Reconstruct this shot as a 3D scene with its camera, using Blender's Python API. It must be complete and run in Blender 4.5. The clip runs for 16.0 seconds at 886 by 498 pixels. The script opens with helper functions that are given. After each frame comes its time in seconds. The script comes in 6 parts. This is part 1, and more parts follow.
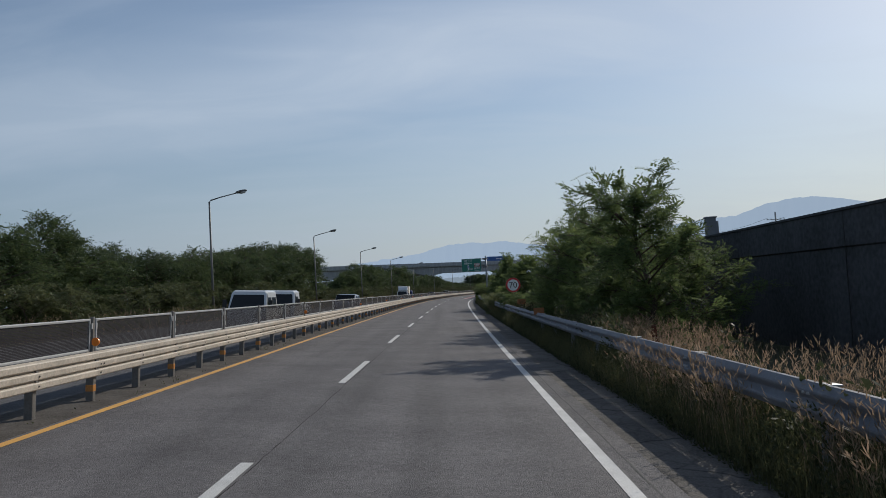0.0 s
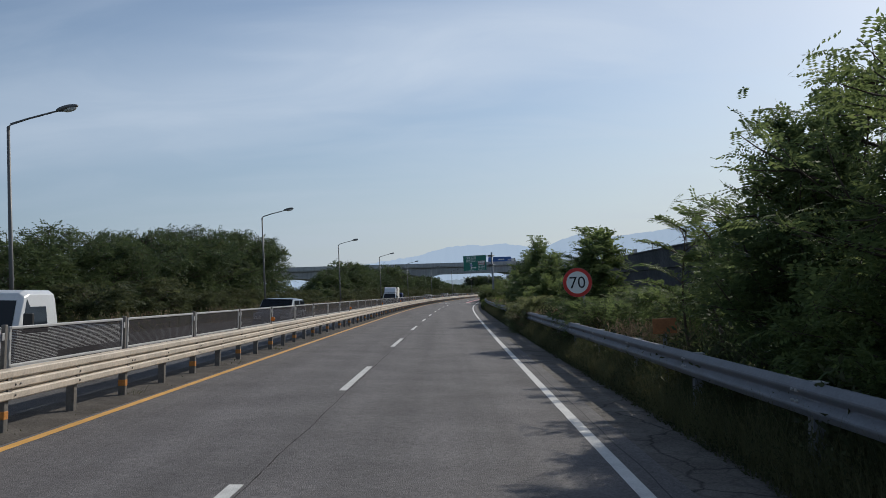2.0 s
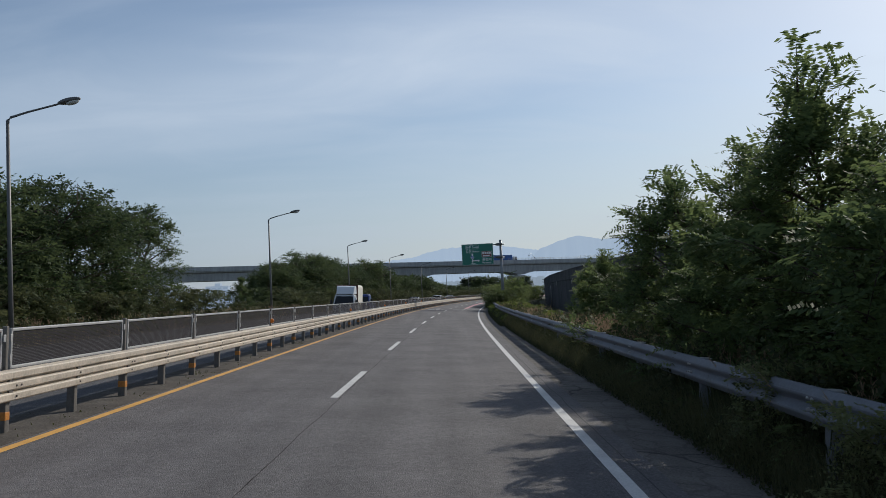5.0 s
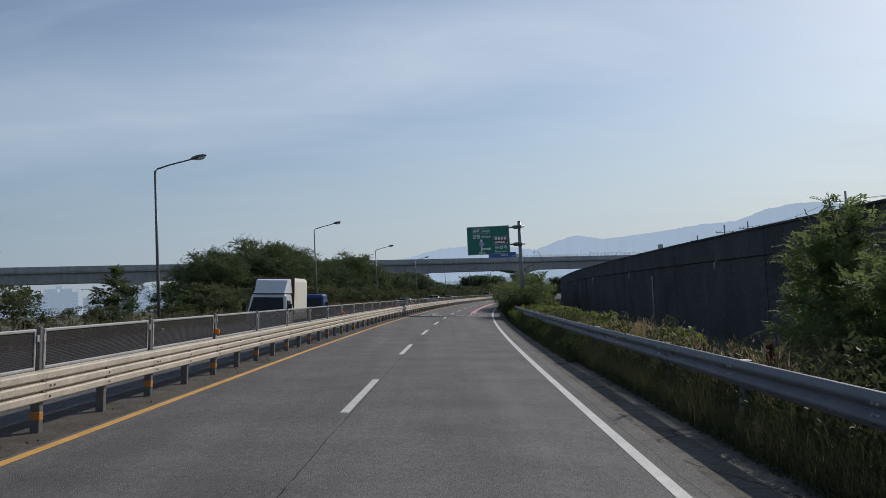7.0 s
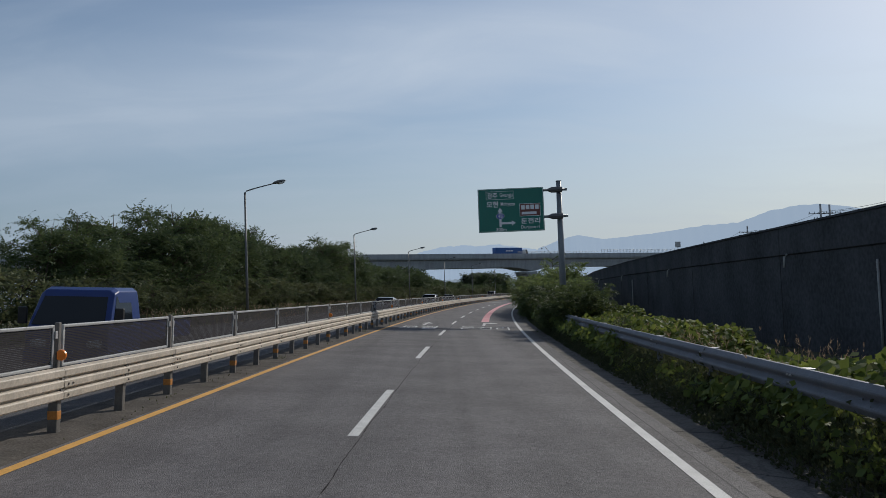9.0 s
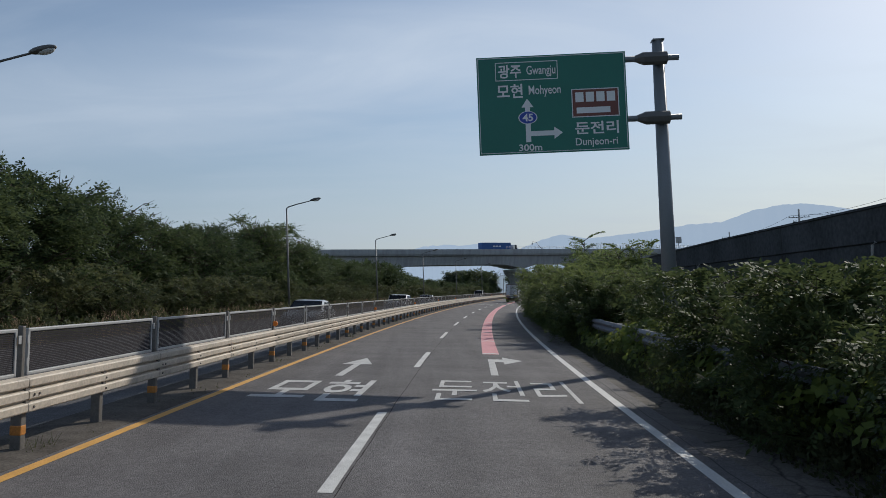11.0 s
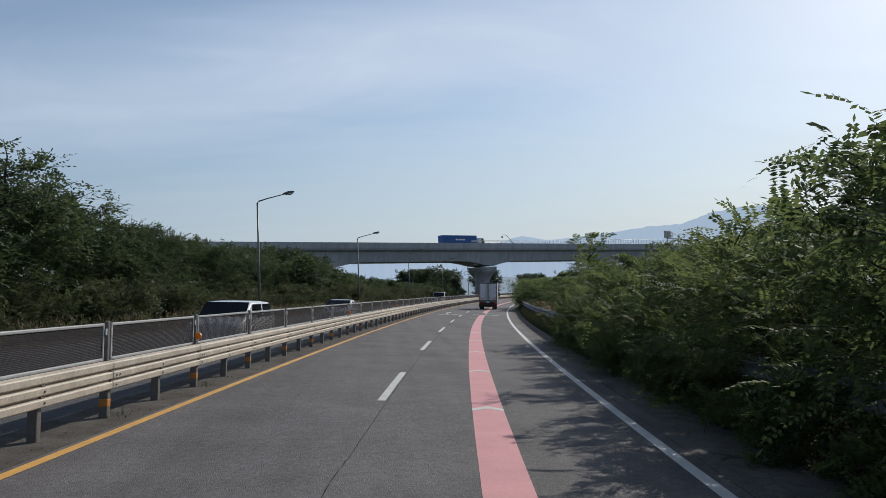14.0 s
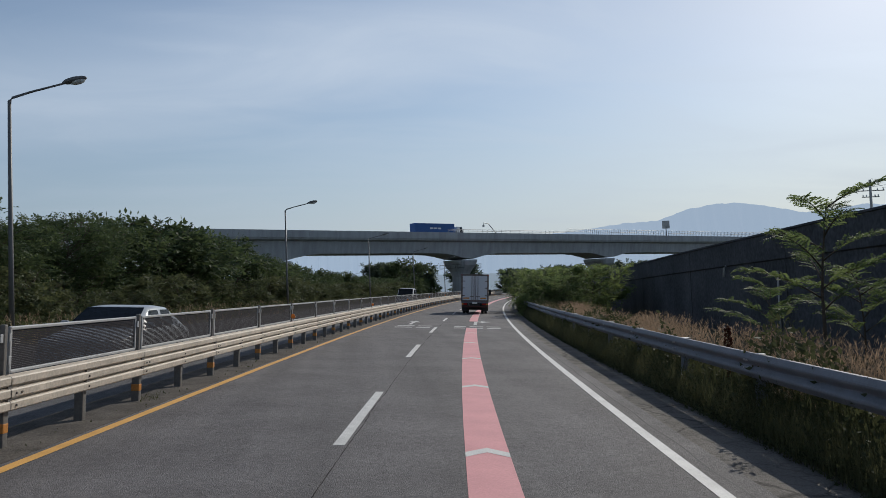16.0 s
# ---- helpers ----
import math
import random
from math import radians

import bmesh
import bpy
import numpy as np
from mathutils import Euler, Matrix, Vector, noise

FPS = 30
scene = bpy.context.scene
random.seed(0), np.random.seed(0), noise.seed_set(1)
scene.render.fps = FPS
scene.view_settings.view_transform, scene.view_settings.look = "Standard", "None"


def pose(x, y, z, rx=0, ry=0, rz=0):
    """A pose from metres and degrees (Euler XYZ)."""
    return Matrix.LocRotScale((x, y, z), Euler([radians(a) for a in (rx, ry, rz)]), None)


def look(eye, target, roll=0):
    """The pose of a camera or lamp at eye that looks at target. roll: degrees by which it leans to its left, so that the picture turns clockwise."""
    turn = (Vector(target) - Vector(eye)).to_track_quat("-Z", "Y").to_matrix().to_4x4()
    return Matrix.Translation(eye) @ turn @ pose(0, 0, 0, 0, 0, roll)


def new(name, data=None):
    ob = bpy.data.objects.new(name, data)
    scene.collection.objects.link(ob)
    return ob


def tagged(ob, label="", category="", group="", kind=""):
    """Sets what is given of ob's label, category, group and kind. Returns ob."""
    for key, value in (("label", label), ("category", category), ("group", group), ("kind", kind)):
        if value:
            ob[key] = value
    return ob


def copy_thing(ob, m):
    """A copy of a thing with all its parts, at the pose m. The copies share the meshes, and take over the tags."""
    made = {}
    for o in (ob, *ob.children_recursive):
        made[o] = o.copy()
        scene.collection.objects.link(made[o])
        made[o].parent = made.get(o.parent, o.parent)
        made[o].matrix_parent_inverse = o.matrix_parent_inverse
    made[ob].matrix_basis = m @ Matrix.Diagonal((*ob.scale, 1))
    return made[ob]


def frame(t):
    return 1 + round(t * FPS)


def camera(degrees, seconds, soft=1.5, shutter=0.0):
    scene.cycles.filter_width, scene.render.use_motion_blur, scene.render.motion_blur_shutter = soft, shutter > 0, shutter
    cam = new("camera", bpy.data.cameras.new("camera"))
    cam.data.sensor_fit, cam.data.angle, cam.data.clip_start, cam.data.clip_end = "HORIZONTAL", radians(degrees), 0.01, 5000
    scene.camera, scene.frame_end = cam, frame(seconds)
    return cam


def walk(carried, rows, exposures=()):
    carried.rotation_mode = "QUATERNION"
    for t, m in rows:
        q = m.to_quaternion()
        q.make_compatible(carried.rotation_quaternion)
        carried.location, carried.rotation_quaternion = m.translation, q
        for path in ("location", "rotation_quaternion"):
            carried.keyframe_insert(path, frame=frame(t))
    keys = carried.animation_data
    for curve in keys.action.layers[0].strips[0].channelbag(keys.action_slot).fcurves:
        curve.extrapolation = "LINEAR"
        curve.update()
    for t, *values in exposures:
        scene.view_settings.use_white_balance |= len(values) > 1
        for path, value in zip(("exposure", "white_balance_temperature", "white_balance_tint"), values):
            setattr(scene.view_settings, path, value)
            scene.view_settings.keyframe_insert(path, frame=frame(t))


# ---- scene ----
cam = camera(57.2, 16.0, soft=0.85)
PATH = [
    (0, (2.558, 29.617, 1.801), (2.558, 31.614, 1.905), -3.18),
    (0.5, (2.501, 36.690, 1.808), (2.498, 38.687, 1.914), -3.20),
    (1, (2.504, 43.618, 1.811), (2.502, 45.615, 1.920), -3.07),
    (1.5, (2.537, 50.367, 1.813), (2.537, 52.364, 1.924), -2.91),
    (2, (2.596, 57.014, 1.813), (2.599, 59.011, 1.923), -2.88),
    (2.5, (2.667, 63.738, 1.814), (2.678, 65.735, 1.923), -2.81),
    (3, (2.751, 70.479, 1.813), (2.769, 72.476, 1.926), -2.73),
    (3.5, (2.838, 77.160, 1.814), (2.859, 79.157, 1.927), -2.87),
    (4, (2.933, 83.757, 1.814), (2.952, 85.753, 1.931), -2.79),
    (6.5, (3.152, 118.799, 1.842), (3.166, 120.796, 1.952), -2.72),
    (7, (3.124, 125.852, 1.844), (3.145, 127.849, 1.959), -2.70),
    (7.5, (3.292, 132.802, 1.844), (3.316, 134.799, 1.959), -2.36),
    (8, (3.368, 139.837, 1.849), (3.394, 141.834, 1.964), -2.27),
    (8.5, (3.420, 147.223, 1.856), (3.449, 149.219, 1.972), -2.22),
    (9, (3.518, 154.728, 1.863), (3.539, 156.725, 1.975), -2.06),
    (11.5, (4.981, 191.823, 1.873), (5.062, 193.818, 1.982), -2.12),
    (12, (5.411, 199.494, 1.875), (5.510, 201.488, 1.983), -2.17),
    (12.5, (5.871, 207.104, 1.878), (5.984, 209.098, 1.989), -2.16),
    (13, (6.494, 214.703, 1.875), (6.620, 216.696, 1.988), -2.13),
    (13.5, (7.164, 222.403, 1.873), (7.310, 224.394, 1.987), -2.10),
    (14, (7.875, 230.106, 1.871), (8.037, 232.097, 1.983), -2.18),
    (14.5, (8.629, 237.726, 1.870), (8.806, 239.715, 1.982), -2.17),
    (15, (9.468, 245.258, 1.866), (9.659, 247.246, 1.977), -2.11),
    (15.5, (10.300, 253.089, 1.866), (10.508, 255.076, 1.971), -2.07),
    (16, (11.131, 260.952, 1.870), (11.352, 262.937, 1.972), -2.16),
]
walk(cam, [(t, look(eye, target, roll)) for t, eye, target, roll in PATH], exposures=[(t, e, 6330, 9) for t, e in ((0.0, -0.12), (1.0, -0.12), (2.0, 0.03), (3.0, 0.15), (4.0, 0.02), (6.5, 0.03), (7.5, -0.14), (9.0, -0.16), (11.5, 0.0), (12.5, -0.02), (13.5, 0.12), (14.0, 0.1), (16.0, -0.04))])

# ---------------------------------------------------------------- light
SUN_AZ, SUN_EL = radians(39.0), radians(31.0)      # from +y towards +x, above the horizon
sun_way = Vector((math.sin(SUN_AZ) * math.cos(SUN_EL), math.cos(SUN_AZ) * math.cos(SUN_EL), math.sin(SUN_EL)))
sun = new("sun", bpy.data.lights.new("sun", "SUN"))
sun.data.energy, sun.data.angle, sun.data.color = 3.2, radians(0.6), (1.0, 0.93, 0.82)
sun.matrix_world = look((0, 0, 60), tuple(Vector((0, 0, 60)) - sun_way))


def make_world():
    """Clear sky with thin streaked cloud and bright haze that thickens towards the horizon and the sun."""
    w = bpy.data.worlds.new("sky")
    scene.world = w
    w.use_nodes = True
    nt = w.node_tree
    nt.nodes.clear()

    def node(kind, **values):
        n = nt.nodes.new("ShaderNode" + kind)
        for key, v in values.items():
            n.inputs[key.replace("_", " ")].default_value = v
        return n

    def calc(op, a, b=None, c=None):
        n = nt.nodes.new("ShaderNodeMath")
        n.operation = op
        for i, v in enumerate((a, b, c)):
            if isinstance(v, (int, float)):
                n.inputs[i].default_value = v
            elif v is not None:
                nt.links.new(v, n.inputs[i])
        return n.outputs[0]

    def ramp(v, a, b, lo=0.0, hi=1.0):
        n = node("MapRange", From_Min=a, From_Max=b, To_Min=lo, To_Max=hi)
        n.interpolation_type = "SMOOTHSTEP"
        nt.links.new(v, n.inputs["Value"])
        return n.outputs[0]

    def blend(f, a, b):
        n = nt.nodes.new("ShaderNodeMix")
        n.data_type = "RGBA"
        for key, v in (("Factor", f), ("A", a), ("B", b)):
            if isinstance(v, tuple):
                n.inputs[key].default_value = v
            else:
                nt.links.new(v, n.inputs[key])
        return n.outputs["Result"]

    out, bg = node("OutputWorld"), node("Background", Strength=0.085)
    sky = nt.nodes.new("ShaderNodeTexSky")
    sky.sky_type, sky.sun_disc = "NISHITA", False
    sky.sun_elevation, sky.sun_rotation = SUN_EL, SUN_AZ
    sky.air_density, sky.dust_density, sky.ozone_density = 1.0, 0.55, 1.5
    way = nt.nodes.new("ShaderNodeTexCoord").outputs["Generated"]
    xyz = node("SeparateXYZ")
    nt.links.new(way, xyz.inputs[0])
    X, Y, Z = xyz.outputs
    # nearness to the sun's side, 0 to 1
    side = ramp(calc("ADD", calc("MULTIPLY", X, math.sin(SUN_AZ)), calc("MULTIPLY", Y, math.cos(SUN_AZ))), 0.25, 1.0)
    # cloud sheet at one height: streaks drawn out across the view
    up = calc("ADD", calc("MAXIMUM", Z, 0.0), 0.16)
    flat_ = node("CombineXYZ")
    nt.links.new(calc("DIVIDE", X, up), flat_.inputs[0])
    nt.links.new(calc("DIVIDE", Y, up), flat_.inputs[1])

    def streak(sx, sy, turn, scale, detail, seed, warp):
        mp = node("Mapping", Scale=(sx, sy, 1.0), Rotation=(0.0, 0.0, radians(turn)), Location=(seed, seed * 0.7, seed))
        nt.links.new(flat_.outputs[0], mp.inputs["Vector"])
        nz = node("TexNoise", Scale=scale, Detail=detail, Roughness=0.55, Distortion=warp)
        nt.links.new(mp.outputs[0], nz.inputs["Vector"])
        return nz.outputs["Fac"]

    broad = streak(0.35, 0.9, -14, 1.1, 3.0, 3.1, 0.3)
    fine = streak(0.62, 1.3, -24, 2.2, 8.0, 8.4, 1.3)
    veil = calc("ADD", calc("MULTIPLY", ramp(broad, 0.36, 0.66), 0.62), calc("MULTIPLY", ramp(fine, 0.36, 0.70), 0.36))
    # a broad band of thin cloud some fifteen degrees up, rising towards the sun
    band_at = calc("ADD", calc("MULTIPLY", X, 0.17), 0.285)
    band = ramp(calc("ABSOLUTE", calc("SUBTRACT", Z, band_at)), 0.0, 0.11, 1.0, 0.0)
    gap = ramp(calc("ABSOLUTE", calc("SUBTRACT", Z, calc("SUBTRACT", band_at, 0.085))), 0.0, 0.07, 1.0, 0.0)
    cover = calc("ADD", calc("MULTIPLY", veil, 0.45), calc("MULTIPLY", calc("MULTIPLY", band, ramp(broad, 0.25, 0.6, 0.5, 1.0)), 0.40))
    cover = calc("SUBTRACT", cover, calc("MULTIPLY", gap, calc("MULTIPLY", calc("SUBTRACT", 1.0, side), 0.22)))
    cover = calc("ADD", calc("MULTIPLY", cover, calc("ADD", calc("MULTIPLY", side, 0.40), 0.55)), calc("MULTIPLY", side, 0.02))
    cover.node.use_clamp = True
    cloudy = blend(cover, sky.outputs["Color"], (7.4, 8.2, 9.3, 1))
    haze = blend(side, (3.2, 4.05, 5.35, 1), (5.3, 5.85, 6.6, 1))
    low = ramp(Z, -0.02, 0.30, 0.80, 0.0)
    nt.links.new(blend(low, cloudy, haze), bg.inputs["Color"])
    nt.links.new(bg.outputs[0], out.inputs[0])


make_world()


# ---------------------------------------------------------------- materials
def mat(name, colour, rough=0.6, metal=0.0, var=0.18, scale=1.5, fine=30.0, bump=0.0, tint=None, rand=0.0, spec=0.5):
    """Principled surface with two scales of variation, fine relief and, if wanted, a change from piece to piece."""
    m = bpy.data.materials.new(name)
    m.use_nodes = True
    nt = m.node_tree
    b = nt.nodes["Principled BSDF"]
    b.inputs["Roughness"].default_value, b.inputs["Metallic"].default_value = rough, metal
    b.inputs["Specular IOR Level"].default_value = spec
    pos = nt.nodes.new("ShaderNodeTexCoord")
    big = nt.nodes.new("ShaderNodeTexNoise")
    big.inputs["Scale"].default_value, big.inputs["Detail"].default_value = scale, 6.0
    small = nt.nodes.new("ShaderNodeTexNoise")
    small.inputs["Scale"].default_value, small.inputs["Detail"].default_value = fine, 4.0
    add = nt.nodes.new("ShaderNodeMath")
    add.operation = "ADD"
    for n in (big, small):
        nt.links.new(pos.outputs["Object"], n.inputs["Vector"])
    nt.links.new(big.outputs["Fac"], add.inputs[0])
    nt.links.new(small.outputs["Fac"], add.inputs[1])
    last = add
    if rand:
        info = nt.nodes.new("ShaderNodeObjectInfo")
        sc = nt.nodes.new("ShaderNodeMath")
        sc.operation, sc.inputs[1].default_value, sc.inputs[2].default_value = "MULTIPLY_ADD", rand, -rand / 2
        nt.links.new(info.outputs["Random"], sc.inputs[0])
        ad2 = nt.nodes.new("ShaderNodeMath")
        nt.links.new(add.outputs[0], ad2.inputs[0])
        nt.links.new(sc.outputs[0], ad2.inputs[1])
        last = ad2
    mr = nt.nodes.new("ShaderNodeMapRange")
    mr.inputs["From Min"].default_value, mr.inputs["From Max"].default_value = 0.65, 1.35
    nt.links.new(last.outputs[0], mr.inputs["Value"])
    mx = nt.nodes.new("ShaderNodeMix")
    mx.data_type = "RGBA"
    t = tint or colour
    mx.inputs["A"].default_value = (*[c * (1 - var) for c in colour], 1)
    mx.inputs["B"].default_value = (*[min(1, c * (1 + var)) for c in t], 1)
    nt.links.new(mr.outputs[0], mx.inputs["Factor"])
    nt.links.new(mx.outputs["Result"], b.inputs["Base Color"])
    if bump:
        bp = nt.nodes.new("ShaderNodeBump")
        bp.inputs["Strength"].default_value, bp.inputs["Distance"].default_value = bump, 0.02
        nt.links.new(small.outputs["Fac"], bp.inputs["Height"])
        nt.links.new(bp.outputs[0], b.inputs["Normal"])
    return m


def leaf_mat(name, dark, light, glow=0.35):
    """Leaves: colour from leaf to leaf, light shining through."""
    m = bpy.data.materials.new(name)
    m.use_nodes = True
    nt = m.node_tree
    b = nt.nodes["Principled BSDF"]
    b.inputs["Roughness"].default_value = 0.66
    b.inputs["Specular IOR Level"].default_value = 0.16
    g = nt.nodes.new("ShaderNodeNewGeometry")
    info = nt.nodes.new("ShaderNodeObjectInfo")
    pos = nt.nodes.new("ShaderNodeTexCoord")
    nz = nt.nodes.new("ShaderNodeTexNoise")
    nz.inputs["Scale"].default_value = 0.9
    nt.links.new(pos.outputs["Object"], nz.inputs["Vector"])
    a1 = nt.nodes.new("ShaderNodeMath")
    a1.operation, a1.inputs[1].default_value = "MULTIPLY_ADD", 0.5
    nt.links.new(g.outputs["Random Per Island"], a1.inputs[0])
    nt.links.new(nz.outputs["Fac"], a1.inputs[2])
    a2 = nt.nodes.new("ShaderNodeMath")
    a2.operation, a2.inputs[1].default_value = "MULTIPLY_ADD", 0.3
    nt.links.new(info.outputs["Random"], a2.inputs[0])
    nt.links.new(a1.outputs[0], a2.inputs[2])
    mr = nt.nodes.new("ShaderNodeMapRange")
    mr.inputs["From Min"].default_value, mr.inputs["From Max"].default_value = 0.4, 1.3
    nt.links.new(a2.outputs[0], mr.inputs["Value"])
    mx = nt.nodes.new("ShaderNodeMix")
    mx.data_type = "RGBA"
    mx.inputs["A"].default_value, mx.inputs["B"].default_value = (*dark, 1), (*light, 1)
    nt.links.new(mr.outputs[0], mx.inputs["Factor"])
    nt.links.new(mx.outputs["Result"], b.inputs["Base Color"])
    tr = nt.nodes.new("ShaderNodeBsdfTranslucent")
    hs = nt.nodes.new("ShaderNodeHueSaturation")
    hs.inputs["Value"].default_value, hs.inputs["Hue"].default_value = 1.6, 0.48
    nt.links.new(mx.outputs["Result"], hs.inputs["Color"])
    nt.links.new(hs.outputs[0], tr.inputs["Color"])
    ms = nt.nodes.new("ShaderNodeMixShader")
    ms.inputs[0].default_value = glow
    nt.links.new(b.outputs[0], ms.inputs[1])
    nt.links.new(tr.outputs[0], ms.inputs[2])
    nt.links.new(ms.outputs[0], nt.nodes["Material Output"].inputs["Surface"])
    return m


def asphalt_mat(name, base, line_u=None):
    """Worn asphalt: stone speckle, patches, and streaks along the lanes."""
    m = mat(name, base, rough=0.82, var=0.27, scale=0.6, fine=70.0, bump=0.6, spec=0.2)
    nt = m.node_tree
    b = nt.nodes["Principled BSDF"]
    src = b.inputs["Base Color"].links[0].from_socket
    vor = nt.nodes.new("ShaderNodeTexVoronoi")
    vor.inputs["Scale"].default_value = 42.0
    pos = nt.nodes.new("ShaderNodeTexCoord")
    nt.links.new(pos.outputs["Object"], vor.inputs["Vector"])
    rmp = nt.nodes.new("ShaderNodeMapRange")
    rmp.inputs["To Min"].default_value, rmp.inputs["To Max"].default_value = 0.74, 1.26
    nt.links.new(vor.outputs["Color"], rmp.inputs["Value"])
    mp = nt.nodes.new("ShaderNodeMapping")
    mp.inputs["Scale"].default_value = (1.3, 0.035, 1.0)
    nt.links.new(pos.outputs["Object"], mp.inputs["Vector"])
    st = nt.nodes.new("ShaderNodeTexNoise")
    st.inputs["Scale"].default_value, st.inputs["Detail"].default_value = 1.0, 5.0
    nt.links.new(mp.outputs[0], st.inputs["Vector"])
    r2 = nt.nodes.new("ShaderNodeMapRange")
    r2.inputs["From Min"].default_value, r2.inputs["From Max"].default_value = 0.3, 0.7
    r2.inputs["To Min"].default_value, r2.inputs["To Max"].default_value = 0.84, 1.14
    nt.links.new(st.outputs["Fac"], r2.inputs["Value"])
    mm = nt.nodes.new("ShaderNodeMath")
    mm.operation = "MULTIPLY"
    nt.links.new(rmp.outputs[0], mm.inputs[0])
    nt.links.new(r2.outputs[0], mm.inputs[1])
    pit = nt.nodes.new("ShaderNodeTexNoise")
    pit.inputs["Scale"].default_value, pit.inputs["Detail"].default_value, pit.inputs["Roughness"].default_value = 7.0, 9.0, 0.75
    nt.links.new(pos.outputs["Object"], pit.inputs["Vector"])
    r3 = nt.nodes.new("ShaderNodeMapRange")
    r3.inputs["From Min"].default_value, r3.inputs["From Max"].default_value = 0.36, 0.60
    r3.inputs["To Min"].default_value, r3.inputs["To Max"].default_value = 0.84, 1.05
    nt.links.new(pit.outputs["Fac"], r3.inputs["Value"])
    m2 = nt.nodes.new("ShaderNodeMath")
    m2.operation = "MULTIPLY"
    nt.links.new(mm.outputs[0], m2.inputs[0])
    nt.links.new(r3.outputs[0], m2.inputs[1])
    sc = nt.nodes.new("ShaderNodeVectorMath")
    sc.operation = "SCALE"
    nt.links.new(src, sc.inputs[0])
    nt.links.new(m2.outputs[0], sc.inputs["Scale"])
    nt.links.new(sc.outputs[0], b.inputs["Base Color"])
    return m


def glass_mat(name, colour, rough=0.05):
    m = mat(name, colour, rough=rough, var=0.05, spec=0.35)
    m.node_tree.nodes["Principled BSDF"].inputs["Coat Weight"].default_value = 0.3 if sum(colour) > 0.5 else 0.0
    return m


ASPHALT = asphalt_mat("asphalt", (0.132, 0.1235, 0.1235))
ASPHALT_FAR = asphalt_mat("asphalt_other_side", (0.105, 0.102, 0.104))
SHOULDER = mat("shoulder_concrete", (0.142, 0.130, 0.118), rough=0.95, var=0.42, scale=1.3, fine=34, bump=0.8, spec=0.12)
def crack_lines(m, scale, width, dark):
    """Fine dark cracks over a surface."""
    nt = m.node_tree
    b = nt.nodes["Principled BSDF"]
    src = b.inputs["Base Color"].links[0].from_socket
    pos = nt.nodes.new("ShaderNodeTexCoord")
    nz = nt.nodes.new("ShaderNodeTexNoise")
    nz.inputs["Scale"].default_value, nz.inputs["Detail"].default_value = 1.4, 5.0
    nt.links.new(pos.outputs["Object"], nz.inputs["Vector"])
    mixv = nt.nodes.new("ShaderNodeMix")
    mixv.data_type = "VECTOR"
    mixv.inputs["Factor"].default_value = 0.35
    nt.links.new(pos.outputs["Object"], mixv.inputs["A"])
    nt.links.new(nz.outputs["Color"], mixv.inputs["B"])
    v = nt.nodes.new("ShaderNodeTexVoronoi")
    v.feature = "DISTANCE_TO_EDGE"
    v.inputs["Scale"].default_value = scale
    nt.links.new(mixv.outputs["Result"], v.inputs["Vector"])
    mr = nt.nodes.new("ShaderNodeMapRange")
    mr.inputs["From Min"].default_value, mr.inputs["From Max"].default_value = 0.0, width
    mr.inputs["To Min"].default_value, mr.inputs["To Max"].default_value = dark, 1.0
    nt.links.new(v.outputs["Distance"], mr.inputs["Value"])
    sc = nt.nodes.new("ShaderNodeVectorMath")
    sc.operation = "SCALE"
    nt.links.new(src, sc.inputs[0])
    nt.links.new(mr.outputs[0], sc.inputs["Scale"])
    nt.links.new(sc.outputs[0], b.inputs["Base Color"])


crack_lines(SHOULDER, 0.55, 0.014, 0.4)
crack_lines(SHOULDER, 2.6, 0.05, 0.72)
GRAVEL = mat("median_dirt", (0.095, 0.084, 0.073), spec=0.1, rough=0.95, var=0.45, scale=2.2, fine=26, bump=0.6)
EARTH = mat("earth", (0.055, 0.047, 0.03), rough=1.0, var=0.4, scale=0.4, fine=9, bump=0.6, tint=(0.05, 0.055, 0.025))
CONCRETE = mat("concrete", (0.36, 0.35, 0.33), rough=0.85, var=0.2, scale=0.5, fine=14, bump=0.25)
BRIDGE = mat("bridge_concrete", (0.37, 0.38, 0.39), rough=0.85, var=0.12, scale=0.25, fine=5, bump=0.1)
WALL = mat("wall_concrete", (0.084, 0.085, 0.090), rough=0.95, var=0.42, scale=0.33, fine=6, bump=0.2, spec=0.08)
